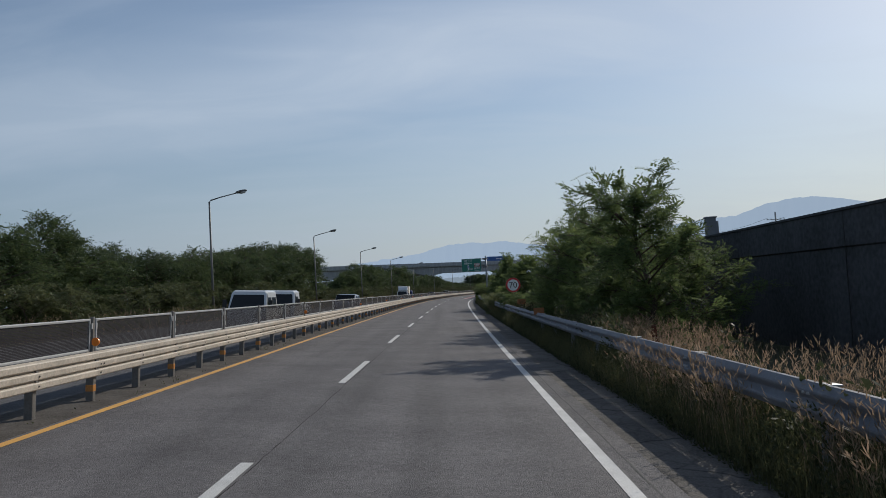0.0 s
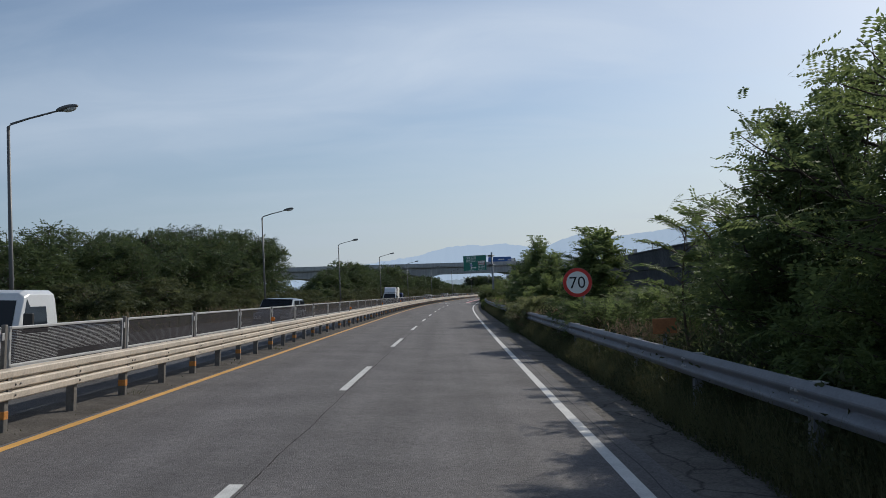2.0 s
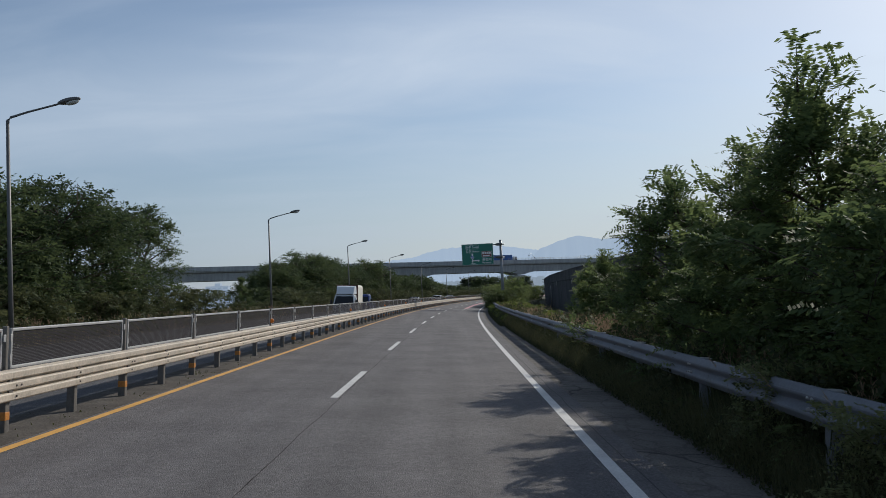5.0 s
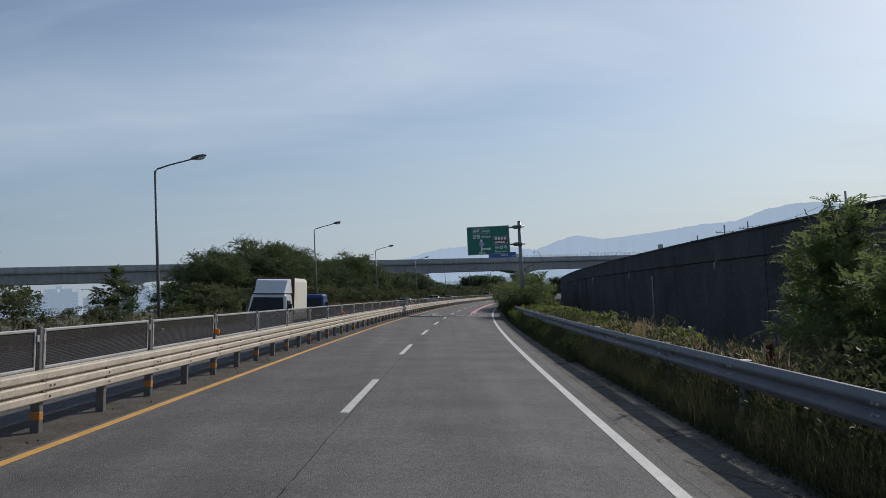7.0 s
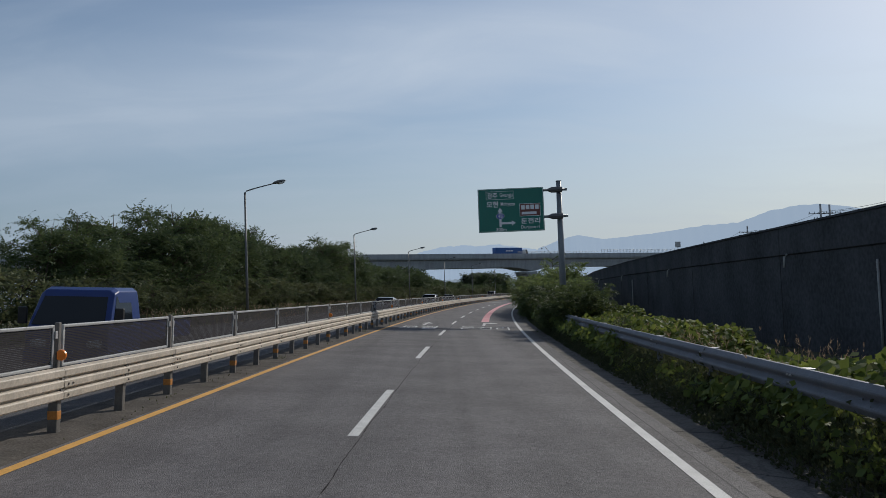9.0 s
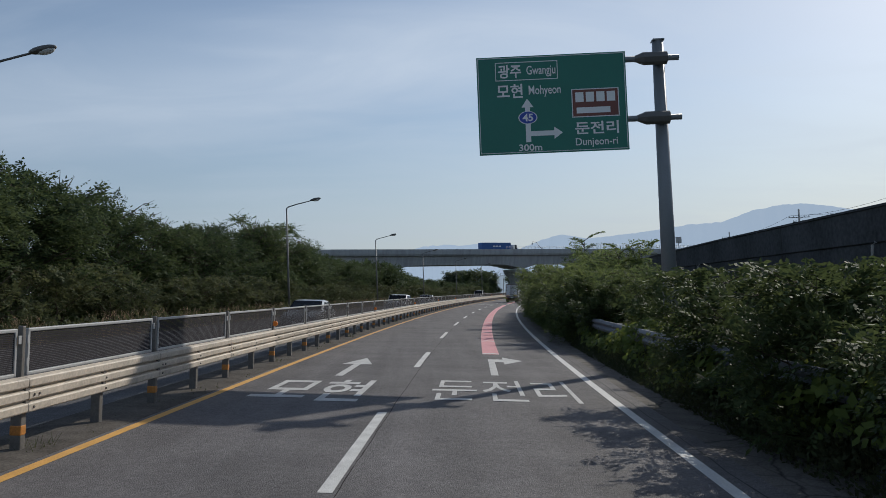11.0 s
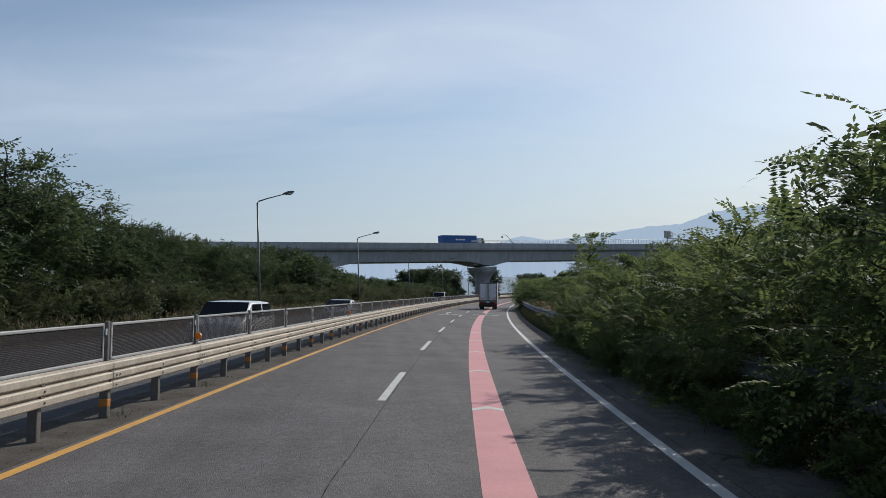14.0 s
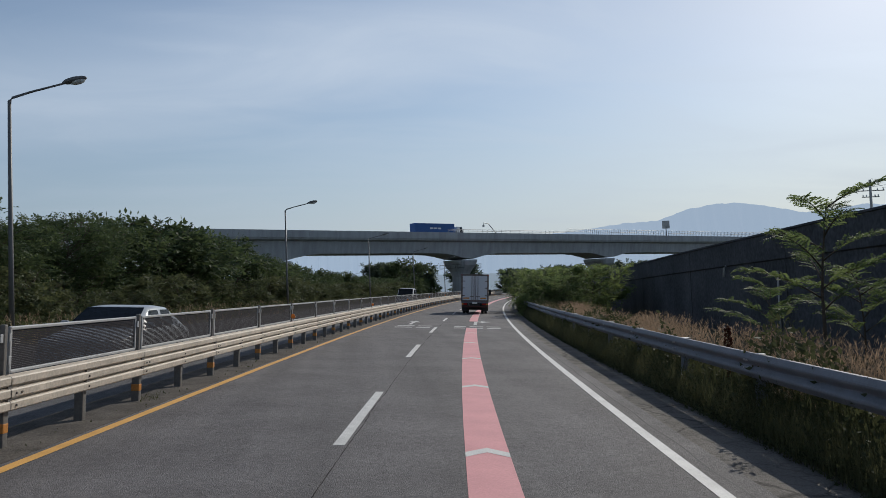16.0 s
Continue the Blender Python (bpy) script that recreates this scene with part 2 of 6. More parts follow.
def streaks(m, low, high):
    """Water stains that run down a surface."""
    nt = m.node_tree
    b = nt.nodes["Principled BSDF"]
    src = b.inputs["Base Color"].links[0].from_socket
    pos = nt.nodes.new("ShaderNodeTexCoord")
    mp = nt.nodes.new("ShaderNodeMapping")
    mp.inputs["Scale"].default_value = (0.9, 0.9, 0.10)
    nt.links.new(pos.outputs["Object"], mp.inputs["Vector"])
    nz = nt.nodes.new("ShaderNodeTexNoise")
    nz.inputs["Scale"].default_value, nz.inputs["Detail"].default_value = 1.0, 7.0
    nt.links.new(mp.outputs[0], nz.inputs["Vector"])
    mr = nt.nodes.new("ShaderNodeMapRange")
    mr.inputs["From Min"].default_value, mr.inputs["From Max"].default_value = 0.32, 0.72
    mr.inputs["To Min"].default_value, mr.inputs["To Max"].default_value = low, high
    nt.links.new(nz.outputs["Fac"], mr.inputs["Value"])
    sc = nt.nodes.new("ShaderNodeVectorMath")
    sc.operation = "SCALE"
    nt.links.new(src, sc.inputs[0])
    nt.links.new(mr.outputs[0], sc.inputs["Scale"])
    nt.links.new(sc.outputs[0], b.inputs["Base Color"])


streaks(WALL, 0.95, 1.06)
streaks(BRIDGE, 0.8, 1.1)
WHITE_PAINT = mat("white_road_paint", (0.56, 0.55, 0.53), rough=0.7, var=0.2, scale=2.5, fine=45, bump=0.15)
DASH_PAINT = mat("lane_dash_paint", (0.52, 0.515, 0.495), rough=0.75, var=0.24, scale=4.0, fine=60, bump=0.2)
WORN_PAINT = mat("worn_road_paint", (0.46, 0.455, 0.44), rough=0.8, var=0.28, scale=5.0, fine=60, bump=0.2)
YELLOW_PAINT = mat("yellow_road_paint", (0.62, 0.33, 0.075), rough=0.7, var=0.2, scale=2.5, fine=45, bump=0.15)
PINK_PAINT = mat("pink_road_paint", (0.60, 0.265, 0.275), rough=0.75, var=0.12, scale=1.6, fine=35, bump=0.15)
CRACK = mat("tar_joint", (0.035, 0.034, 0.033), rough=0.8, var=0.3)
CREAM_RAIL = mat("cream_rail", (0.475, 0.41, 0.335), rough=0.6, var=0.24, scale=3.0, fine=24, bump=0.06, rand=0.25)
POST_STEEL = mat("weathered_post", (0.15, 0.138, 0.125), rough=0.6, metal=0.2, var=0.25, scale=4, fine=30)
GALV = mat("galvanised_steel", (0.155, 0.165, 0.185), rough=0.7, metal=0.1, var=0.18, scale=2.2, fine=25, rand=0.2)
GALV_PALE = mat("pale_galvanised", (0.40, 0.40, 0.40), rough=0.5, metal=0.3, var=0.12, scale=3, fine=25)
SLAT = mat("screen_wire", (0.046, 0.043, 0.046), rough=0.95, var=0.15, rand=0.3, spec=0.03)
ORANGE = mat("orange_reflector", (0.80, 0.23, 0.03), rough=0.35, var=0.1)
AMBER = mat("faded_amber_tape", (0.48, 0.19, 0.035), rough=0.5, var=0.3, scale=9, fine=40)
LAMP_GREY = mat("lamp_paint", (0.125, 0.122, 0.118), rough=0.5, metal=0.15, var=0.12)
LAMP_LENS = mat("lamp_lens", (0.55, 0.55, 0.52), rough=0.2, var=0.08)
BARK = mat("bark", (0.075, 0.058, 0.042), rough=0.95, var=0.35, scale=5, fine=30, bump=0.6)
LEAF_LEFT = leaf_mat("leaf_dark", (0.020, 0.038, 0.019), (0.088, 0.122, 0.050), 0.34)
# paler, greyer leaves for the far trees: air haze mixed into the colour
LEAF_FAR_HAZED = leaf_mat("leaf_distant_hazed", (0.050, 0.075, 0.055), (0.105, 0.135, 0.090), 0.3)
LEAF_RIGHT = leaf_mat("leaf_locust", (0.046, 0.076, 0.035), (0.140, 0.190, 0.066), 0.46)
LEAF_HEDGE = leaf_mat("leaf_hedge", (0.048, 0.078, 0.034), (0.128, 0.168, 0.056), 0.46)
LEAF_BUSH = leaf_mat("leaf_bush", (0.030, 0.045, 0.022), (0.115, 0.130, 0.060), 0.3)
# darker than LEAF_RIGHT: the bushes' side away from the sun is coloured in
LEAF_MOUND_SHADED = leaf_mat("leaf_mound_shaded", (0.026, 0.044, 0.020), (0.085, 0.115, 0.042), 0.3)
LEAF_SCRUB = leaf_mat("leaf_scrub", (0.066, 0.086, 0.038), (0.175, 0.195, 0.088), 0.45)
LEAF_VINE = leaf_mat("leaf_vine", (0.036, 0.066, 0.015), (0.150, 0.190, 0.043), 0.36)
DOCK = leaf_mat("dry_dock", (0.045, 0.020, 0.012), (0.10, 0.045, 0.025), 0.2)
GRASS = leaf_mat("long_grass", (0.044, 0.054, 0.025), (0.125, 0.128, 0.062), 0.36)
REED = leaf_mat("dry_reed", (0.14, 0.108, 0.068), (0.36, 0.275, 0.175), 0.35)
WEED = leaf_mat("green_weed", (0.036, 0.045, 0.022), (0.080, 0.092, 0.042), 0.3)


# ---------------------------------------------------------------- the line of the road
BEND_S = np.linspace(-24, 425, 11)
BEND = [0.0021, 0.0026, -0.0107, -0.0065, -0.0363, -0.048, -0.0496, -0.047, -0.0446, -0.0453, -0.0453]   # degrees a metre
STN = np.arange(-24.0, 480.0)
_th = np.concatenate([[0], np.cumsum(np.interp(STN[:-1] + 0.5, BEND_S, BEND))])
_th = _th - np.interp(0, STN, _th) - 0.382
_x = np.concatenate([[0], np.cumsum(-np.sin(np.radians(_th[:-1])))])
_y = np.concatenate([[0], np.cumsum(np.cos(np.radians(_th[:-1])))])
_x, _y = _x - np.interp(0, STN, _x), _y - np.interp(0, STN, _y)


def heading(s):
    return float(np.interp(s, STN, _th))


def fall(s):
    """Cross fall of the carriageway, falling to the right."""
    return float(np.interp(s, [30, 140, 250], [-0.0615, -0.057, -0.052]))


def level(s, u):
    return fall(s) * max(-13.5, min(u, 15.0))


def at(s, u, z=0.0, rel=True):
    """A place from the distance along the road, the distance to the right of the lane line and the height over the road."""
    t = radians(heading(s))
    over_s = s - min(max(s, STN[0]), STN[-1])
    x = np.interp(s, STN, _x) + u * math.cos(t) - over_s * math.sin(t)
    y = np.interp(s, STN, _y) + u * math.sin(t) + over_s * math.cos(t)
    return Vector((x, y, z + (level(s, u) if rel else 0.0)))


def stand(s, u, z=0.0, turn=0.0, lean=False, scale=1.0):
    """A pose on the road's line, +y along the road; lean: tilted with the road."""
    m = Matrix.Translation(at(s, u, z)) @ Euler((0, 0, radians(heading(s) + turn))).to_matrix().to_4x4()
    if lean:
        m = m @ Euler((0, -math.atan(fall(s)), 0)).to_matrix().to_4x4()
    return m @ Matrix.Scale(scale, 4)


# ---------------------------------------------------------------- builders
def mesh_of(bm, material, smooth=False):
    me = bpy.data.meshes.new("mesh")
    if smooth:
        for f in bm.faces:
            f.smooth = True
    bm.normal_update()
    bm.to_mesh(me)
    bm.free()
    for m in material if isinstance(material, (list, tuple)) else (material,):
        me.materials.append(m)
    return me


def thing(name, label, category, m=None, group="", kind=""):
    ob = new(name)
    ob.empty_display_size = 0.2
    if m is not None:
        ob.matrix_basis = m
    return tagged(ob, label, category, group, kind)


def hang(name, me, parent=None, m=None, label=""):
    ob = new(name, me)
    ob.parent = parent
    if m is not None:
        ob.matrix_basis = m
    return tagged(ob, label)


def part(name, bm, material, parent=None, label="", smooth=False, m=None):
    return hang(name, mesh_of(bm, material, smooth), parent, m, label)


def box(bm, lo, hi, bevel=0.0, m=None):
    lo, hi = Vector(lo), Vector(hi)
    r = bmesh.ops.create_cube(bm, size=1.0, matrix=Matrix.Translation((lo + hi) / 2) @ Matrix.Diagonal((*(hi - lo), 1)))
    vs = r["verts"]
    if bevel:
        es = list({e for v in vs for e in v.link_edges})
        vs = list({v for f in bmesh.ops.bevel(bm, geom=es, offset=bevel, segments=2, affect="EDGES", profile=0.6)["faces"] for v in f.verts} | {v for v in vs if v.is_valid})
    if m is not None:
        bmesh.ops.transform(bm, matrix=m, verts=[v for v in vs if v.is_valid])
    return bm


def tube(bm, pts, radii, sides=8, cap=True):
    """A tapered pipe through points."""
    pts = [Vector(p) for p in pts]
    rings = []
    for i, p in enumerate(pts):
        d = (pts[min(i + 1, len(pts) - 1)] - pts[max(i - 1, 0)]).normalized()
        a = d.cross(Vector((0, 0, 1)) if abs(d.z) < 0.9 else Vector((1, 0, 0))).normalized()
        b = d.cross(a)
        r = radii[i] if isinstance(radii, (list, tuple)) else radii
        rings.append([bm.verts.new(p + r * (a * math.cos(k * 2 * math.pi / sides) + b * math.sin(k * 2 * math.pi / sides))) for k in range(sides)])
    for q, w in zip(rings[:-1], rings[1:]):
        for k in range(sides):
            bm.faces.new((q[k], q[(k + 1) % sides], w[(k + 1) % sides], w[k]))
    if cap:
        bm.faces.new(rings[0][::-1])
        bm.faces.new(rings[-1])
    return bm


def sweep(profile, s0, s1, step=2.0, close=False, rel=True, top=None):
    """A profile of (u, z) carried along the road."""
    bm = bmesh.new()
    n = max(1, round((s1 - s0) / step))
    rows = []
    for i in range(n + 1):
        s = s0 + (s1 - s0) * i / n
        rows.append([bm.verts.new(at(s, u, z, rel)) for u, z in (top(s) if top else profile)])
    k = len(rows[0])
    for a, b in zip(rows[:-1], rows[1:]):
        for j in range(k if close else k - 1):
            bm.faces.new((a[j], a[(j + 1) % k], b[(j + 1) % k], b[j]))
    if close:
        bm.faces.new(rows[0])
        bm.faces.new(rows[-1][::-1])
    bmesh.ops.recalc_face_normals(bm, faces=bm.faces)
    return bm


# ---------------------------------------------------------------- ground and road
def ground_height(s, u):
    if u > 14.9:
        return level(s, 14.9) + min(0.4, 0.03 * (u - 14.9)) - 0.05
    if u > 5.9:
        return level(s, u) - 0.05
    if u < -12.6:
        return level(s, -12.6) - 0.10 - min(0.5, 0.02 * (-12.6 - u))
    return level(s, u) - 0.12


def build_ground():
    us = [-1100, -500, -200, -100, -60, -40, -30, -24, -20, -17, -15, -13.5, -12.65, -12.55, 0, 5.85, 5.95, 7.5, 9, 11, 13, 14.8, 15, 18, 24, 40, 80, 200, 500, 1100]
    st = [-900, -400, -200, -100, -50] + list(range(-20, 480, 5)) + [500, 560, 640, 760, 900, 1200, 1700, 2600, 3900]
    bm = bmesh.new()
    rows = []
    for s in st:
        row = []
        for u in us:
            z = ground_height(s, u)
            if 6.2 < u < 14 or -60 < u < -13:
                z += 0.16 * noise.noise(Vector((s * 0.21, u * 0.45, 3.0)))
            row.append(bm.verts.new(at(s, u, z, False)))
        rows.append(row)
    for a, b in zip(rows[:-1], rows[1:]):
        for j in range(len(us) - 1):
            bm.faces.new((a[j], a[j + 1], b[j + 1], b[j]))
    tagged(part("ground", bm, EARTH), "brown earth with weeds beside the highway", "ground", kind="structure")


build_ground()
END = 640.0
road = tagged(part("road", sweep([(-3.45, -0.3), (-3.45, 0.0), (0.0, 0.0), (4.55, 0.0), (4.55, -0.3)], -24, END), ASPHALT), "worn grey asphalt carriageway with two lanes", "road", kind="structure")
tagged(part("road_opposite", sweep([(-12.5, -0.3), (-12.5, 0.0), (-4.6, 0.0), (-4.6, -0.3)], -24, END), ASPHALT_FAR), "grey asphalt carriageway for oncoming traffic", "road", kind="structure")
tagged(part("median_strip", sweep([(-4.595, -0.3), (-4.595, 0.004), (-4.2, 0.02), (-3.75, 0.014), (-3.455, 0.004), (-3.455, -0.3)], -24, END), GRAVEL), "dirty concrete median strip under the guardrail", "median", kind="structure")
tagged(part("shoulder", sweep([(4.555, -0.3), (4.555, -0.004), (5.8, -0.012), (5.8, -0.3)], -24, END), SHOULDER), "cracked pale concrete road shoulder", "shoulder", kind="structure")


def stripe(name, u0, u1, s0, s1, material, z=0.005, label="", step=2.0):
    ob = part(name, sweep([(u0, z), (u1, z)], s0, s1, step), material, road, label)
    return ob


stripe("edge_line", 3.97, 4.13, -24, END, WHITE_PAINT, label="white painted edge line")
stripe("median_line", -3.36, -3.21, -24, END, YELLOW_PAINT, label="yellow painted line along the median")
for k in range(-4, 42):
    far = 38.85 + 13.227 * k
    stripe("lane_dash", -0.075, 0.075, far - 5.28, far, DASH_PAINT, step=2.6, label="white lane dash")
part("edge_seam", sweep(None, -24, END, 0.6, top=lambda s: [(4.30 + 0.05 * noise.noise(Vector((s * 0.7, 3, 0))) - 0.010 * k_, 0.003) for k_ in (1 + 0.9 * noise.noise(Vector((s * 1.9, 15, 0))), -1 - 0.9 * noise.noise(Vector((s * 1.5, 19, 0))))]), CRACK, road, "dark cracked seam beside the edge line")
JOINT = mat("open_joint", (0.022, 0.021, 0.020), rough=0.9, var=0.3, spec=0.05)
part("tar_joint", sweep(None, -24, 330, 0.16, top=lambda s: [(0.115 + 0.030 * noise.noise(Vector((s * 0.5, 0, 0))) + 0.014 * noise.noise(Vector((s * 4.3, 7, 0))) + w_ * (0.005 + 0.010 * noise.noise(Vector((s * 2.9, 5 + w_, 0)))), 0.003) for w_ in (-1, 1)]), JOINT, road, "dark open joint between the lanes")


# ---------------------------------------------------------------- median guardrail with screens
def w_beam(length, face, top, deep=0.08, tall=0.35, waves=2, wide=0.22, slope=0.52, floor=0.12):
    """A corrugated beam along y; the face looks to +x at x = face."""
    k = len(ridges := [(n + 0.5) / waves for n in range(waves)])
    prof = [(0.0, 1.0), (0.35, 0.985)]
    for n in range(k - 1, -1, -1):
        c, h = ridges[n], 0.5 / waves
        prof += [(0.86, c + slope * h), (1.0, c + wide * h), (1.0, c - wide * h), (0.86, c - slope * h)]
        if n:
            prof += [(floor, c - 0.92 * h), (floor, c - 1.08 * h)]
    prof += [(0.35, 0.015), (0.0, 0.0)]
    bm = bmesh.new()
    ends = []
    for y in (0.0, length):
        outer = [bm.verts.new((face - deep + deep * a, y, top - tall + tall * b)) for a, b in prof]
        inner = [bm.verts.new((face - deep + deep * a - 0.006, y, top - tall + tall * b)) for a, b in prof]
        ends.append((outer, inner))
    (o0, i0), (o1, i1) = ends
    for a, b in ((o0, o1), (i1, i0)):
        for k in range(len(prof) - 1):
            bm.faces.new((a[k], b[k], b[k + 1], a[k + 1]))
    for k in (0, len(prof) - 1):
        bm.faces.new((o0[k], i0[k], i1[k], o1[k]))
    bmesh.ops.recalc_face_normals(bm, faces=bm.faces)
    return bm


def bolts(bm, face, top, spots):
    for y, z in spots:
        bmesh.ops.create_cone(bm, cap_ends=True, segments=6, radius1=0.02, radius2=0.014, depth=0.03, matrix=Matrix.Translation((face + 0.005, y, z)) @ Euler((0, radians(90), 0)).to_matrix().to_4x4())
    return bm


def median_guardrail():
    rail = thing("median_guardrail", "cream corrugated guardrail on steel posts along the median", "guardrail")
    S0, GAP, N = 3.10, 4.06, 118
    beam = mesh_of(w_beam(4.06, -3.80, 0.865, 0.085, 0.44, 3, 0.52, 0.73, 0.35), CREAM_RAIL)
    bolt = mesh_of(bolts(bmesh.new(), -3.805, 0.76, [(0.0, 0.0)]), POST_STEEL)
    post = mesh_of(box(box(bmesh.new(), (-3.99, -0.055, -0.35), (-3.86, 0.055, 0.80), 0.015), (-3.87, -0.045, 0.50), (-3.82, 0.045, 0.80)), POST_STEEL)
    band = mesh_of(box(bmesh.new(), (-3.994, -0.059, 0.15), (-3.856, 0.059, 0.27), 0.015), AMBER)
    for i in range(N):
        s = S0 + GAP * i
        m = stand(s, 0.0, lean=True)
        b = hang("beam", beam, rail, m)
        if 6 < i < 80:
            for y, z in ((0.10, 0.645), (0.10, 0.50), (0.22, 0.645), (2.03, 0.645), (2.03, 0.50)):
                hang("bolt", bolt, b, Matrix.Translation((0.0, y, z)))
        for j in (0, 1):
            p = hang("post", post, rail, stand(s + 2.03 * j, 0.0, 0.03, lean=True))
            if not j:
                hang("reflective_band", band, p, label="orange reflective band")
    # screens
    bm = bmesh.new()
    for y in (0.13, 3.93):
        box(bm, (-3.945, y - 0.022, 0.87), (-3.905, y + 0.022, 1.43), 0.01)
    for z in (0.89, 1.41):
        box(bm, (-3.945, 0.11, z - 0.022), (-3.905, 3.95, z + 0.022), 0.012)
    frame_me = mesh_of(bm, GALV_PALE)
    bm = bmesh.new()
    for k in range(22):
        z = 0.915 + 0.0218 * k
        box(bm, (-3.929, 0.14, z), (-3.921, 3.92, z + 0.0172))
    slat_me = mesh_of(bm, SLAT)
    clip_me = mesh_of(box(bmesh.new(), (-3.90, -0.03, -0.05), (-3.885, 0.03, 0.05), 0.005), GALV_PALE)
    stub_me = mesh_of(box(bmesh.new(), (-3.96, -0.035, 0.78), (-3.895, 0.035, 1.46), 0.012), POST_STEEL)
    bm = bmesh.new()
    bmesh.ops.create_cone(bm, cap_ends=True, segments=16, radius1=0.075, radius2=0.07, depth=0.03, matrix=Matrix.Translation((-3.86, -0.02, 1.03)) @ Euler((radians(90), 0, 0)).to_matrix().to_4x4())
    disc_me = mesh_of(bm, ORANGE)
    for i in range(N):
        s = S0 + GAP * i
        sc = thing("screen_panel", "grey wire anti-glare screen in a galvanised frame", "screen", stand(s, 0.0, lean=True), "screens on the guardrail")
        hang("frame", frame_me, sc)
        hang("wire_mesh", slat_me, sc, label="dark horizontal wires")
        for y, z in ((0.085, 1.03), (0.085, 1.30), (3.975, 1.30)):
            hang("bracket", clip_me, sc, Matrix.Translation((0, y, z)), "pale clamp plate")
        hang("screen_post", stub_me, sc, label="dark steel screen post")
        if i % 5 == 0:
            hang("reflector", disc_me, sc, label="round orange reflector")


median_guardrail()


def verge_guardrail():
    rail = thing("verge_guardrail", "weathered galvanised guardrail along the overgrown verge", "guardrail")
    beam = mesh_of(w_beam(4.0, 0.0, 1.10, 0.085, 0.36, 2, 0.10, 0.34, 0.22), GALV)
    beam.transform(Matrix.Scale(-1, 4, (1, 0, 0)))
    beam.transform(Matrix.Translation((5.68, 0, 0)))
    beam.flip_normals()
    post = mesh_of(box(box(bmesh.new(), (5.80, -0.07, -0.4), (5.94, 0.07, 1.07), 0.02), (5.74, -0.06, 0.80), (5.82, 0.06, 1.05)), GALV)
    cap = mesh_of(box(bmesh.new(), (5.785, -0.085, 1.07), (5.955, 0.085, 1.09), 0.012), GALV_PALE)
    bolt = mesh_of(bolts(bmesh.new(), -0.005, 0.0, [(0.0, 0.0)]), GALV_PALE)
    bolt.transform(Matrix.Scale(-1, 4, (1, 0, 0)))
    bolt.flip_normals()
    for i in range(100):
        s = 1.4 + 4.0 * i
        b = hang("beam", beam, rail, stand(s, 0.0, lean=True))
        if 6 < i < 76:
            for y, z in ((0.06, 0.99), (0.06, 0.88), (0.16, 0.99), (0.16, 0.88)):
                hang("bolt", bolt, b, Matrix.Translation((5.68, y, z)))
        p = hang("post", post, rail, stand(s, 0.0, lean=True))
        hang("cap", cap, p, label="pale post cap")


verge_guardrail()


# ---------------------------------------------------------------- retaining wall
def wall_top(s):
    return float(np.interp(s, [0, 55, 75, 130, 175, 230, 265, 290, 315, 340, 400, 470], [3.6, 3.72, 3.75, 4.0, 4.2, 4.28, 4.2, 3.95, 3.6, 3.2, 2.2, 1.5]))


def wall_profile(s):
    t = wall_top(s)
    return [(14.8, -1.6), (14.8, t - 1.25), (14.72, t - 1.2), (14.72, t - 0.1), (14.66, t - 0.08), (14.66, t), (15.25, t), (15.25, -1.6)]


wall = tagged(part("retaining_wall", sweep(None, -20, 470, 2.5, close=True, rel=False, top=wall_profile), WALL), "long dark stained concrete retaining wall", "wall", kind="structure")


PIPE = mat("drain_pipe", (0.34, 0.33, 0.31), rough=0.6, var=0.2, scale=3)
pipe_me = mesh_of(tube(bmesh.new(), [(0.05, 0, 0.1), (-0.06, 0, 0.0), (-0.09, 0, -0.45)], 0.05, 8), PIPE, True)
for s_ in (76.0, 98.5, 121.5, 144.0, 166.6, 189.2, 211.6, 234.0, 257.0, 280.0, 303.0):
    hang("drain_spout", pipe_me, wall, stand(s_, 14.68, wall_top(s_) - 1.30 - level(s_, 14.68)), "pale drain spout")
down_me = mesh_of(tube(bmesh.new(), [(0, 0, -3.4), (0, 0, 0)], 0.045, 8), PIPE, True)
for s_ in (48.0, 181.5, 228.0, 296.0):
    hang("downpipe", down_me, wall, stand(s_, 14.74, wall_top(s_) - 1.7 - level(s_, 14.74)), "pale downpipe")
joint_me = mesh_of(box(bmesh.new(), (-0.012, -0.02, -6), (0.01, 0.02, 0)), CRACK)
for k_ in range(24):
    s_ = 10.0 + 15.0 * k_
    hang("wall_joint", joint_me, wall, stand(s_, 14.72, wall_top(s_) - 0.1 - level(s_, 14.72)), "dark vertical joint")
for s_ in (68.7,):
    bx = thing("control_box", "grey equipment cabinet on top of the wall", "cabinet", Matrix.Translation(at(s_, 15.0, wall_top(s_), False)) @ Euler((0, 0, radians(heading(s_)))).to_matrix().to_4x4(), "")
    part("housing", box(bmesh.new(), (-0.22, -0.2, -0.02), (0.22, 0.2, 0.86), 0.02), GALV, bx)
    part("hood", box(bmesh.new(), (-0.26, -0.25, 0.86), (0.26, 0.25, 0.92), 0.01), GALV, bx)
    part("bracket", box(bmesh.new(), (0.25, -0.06, -0.02), (0.37, 0.06, 0.7), 0.01), GALV, bx)


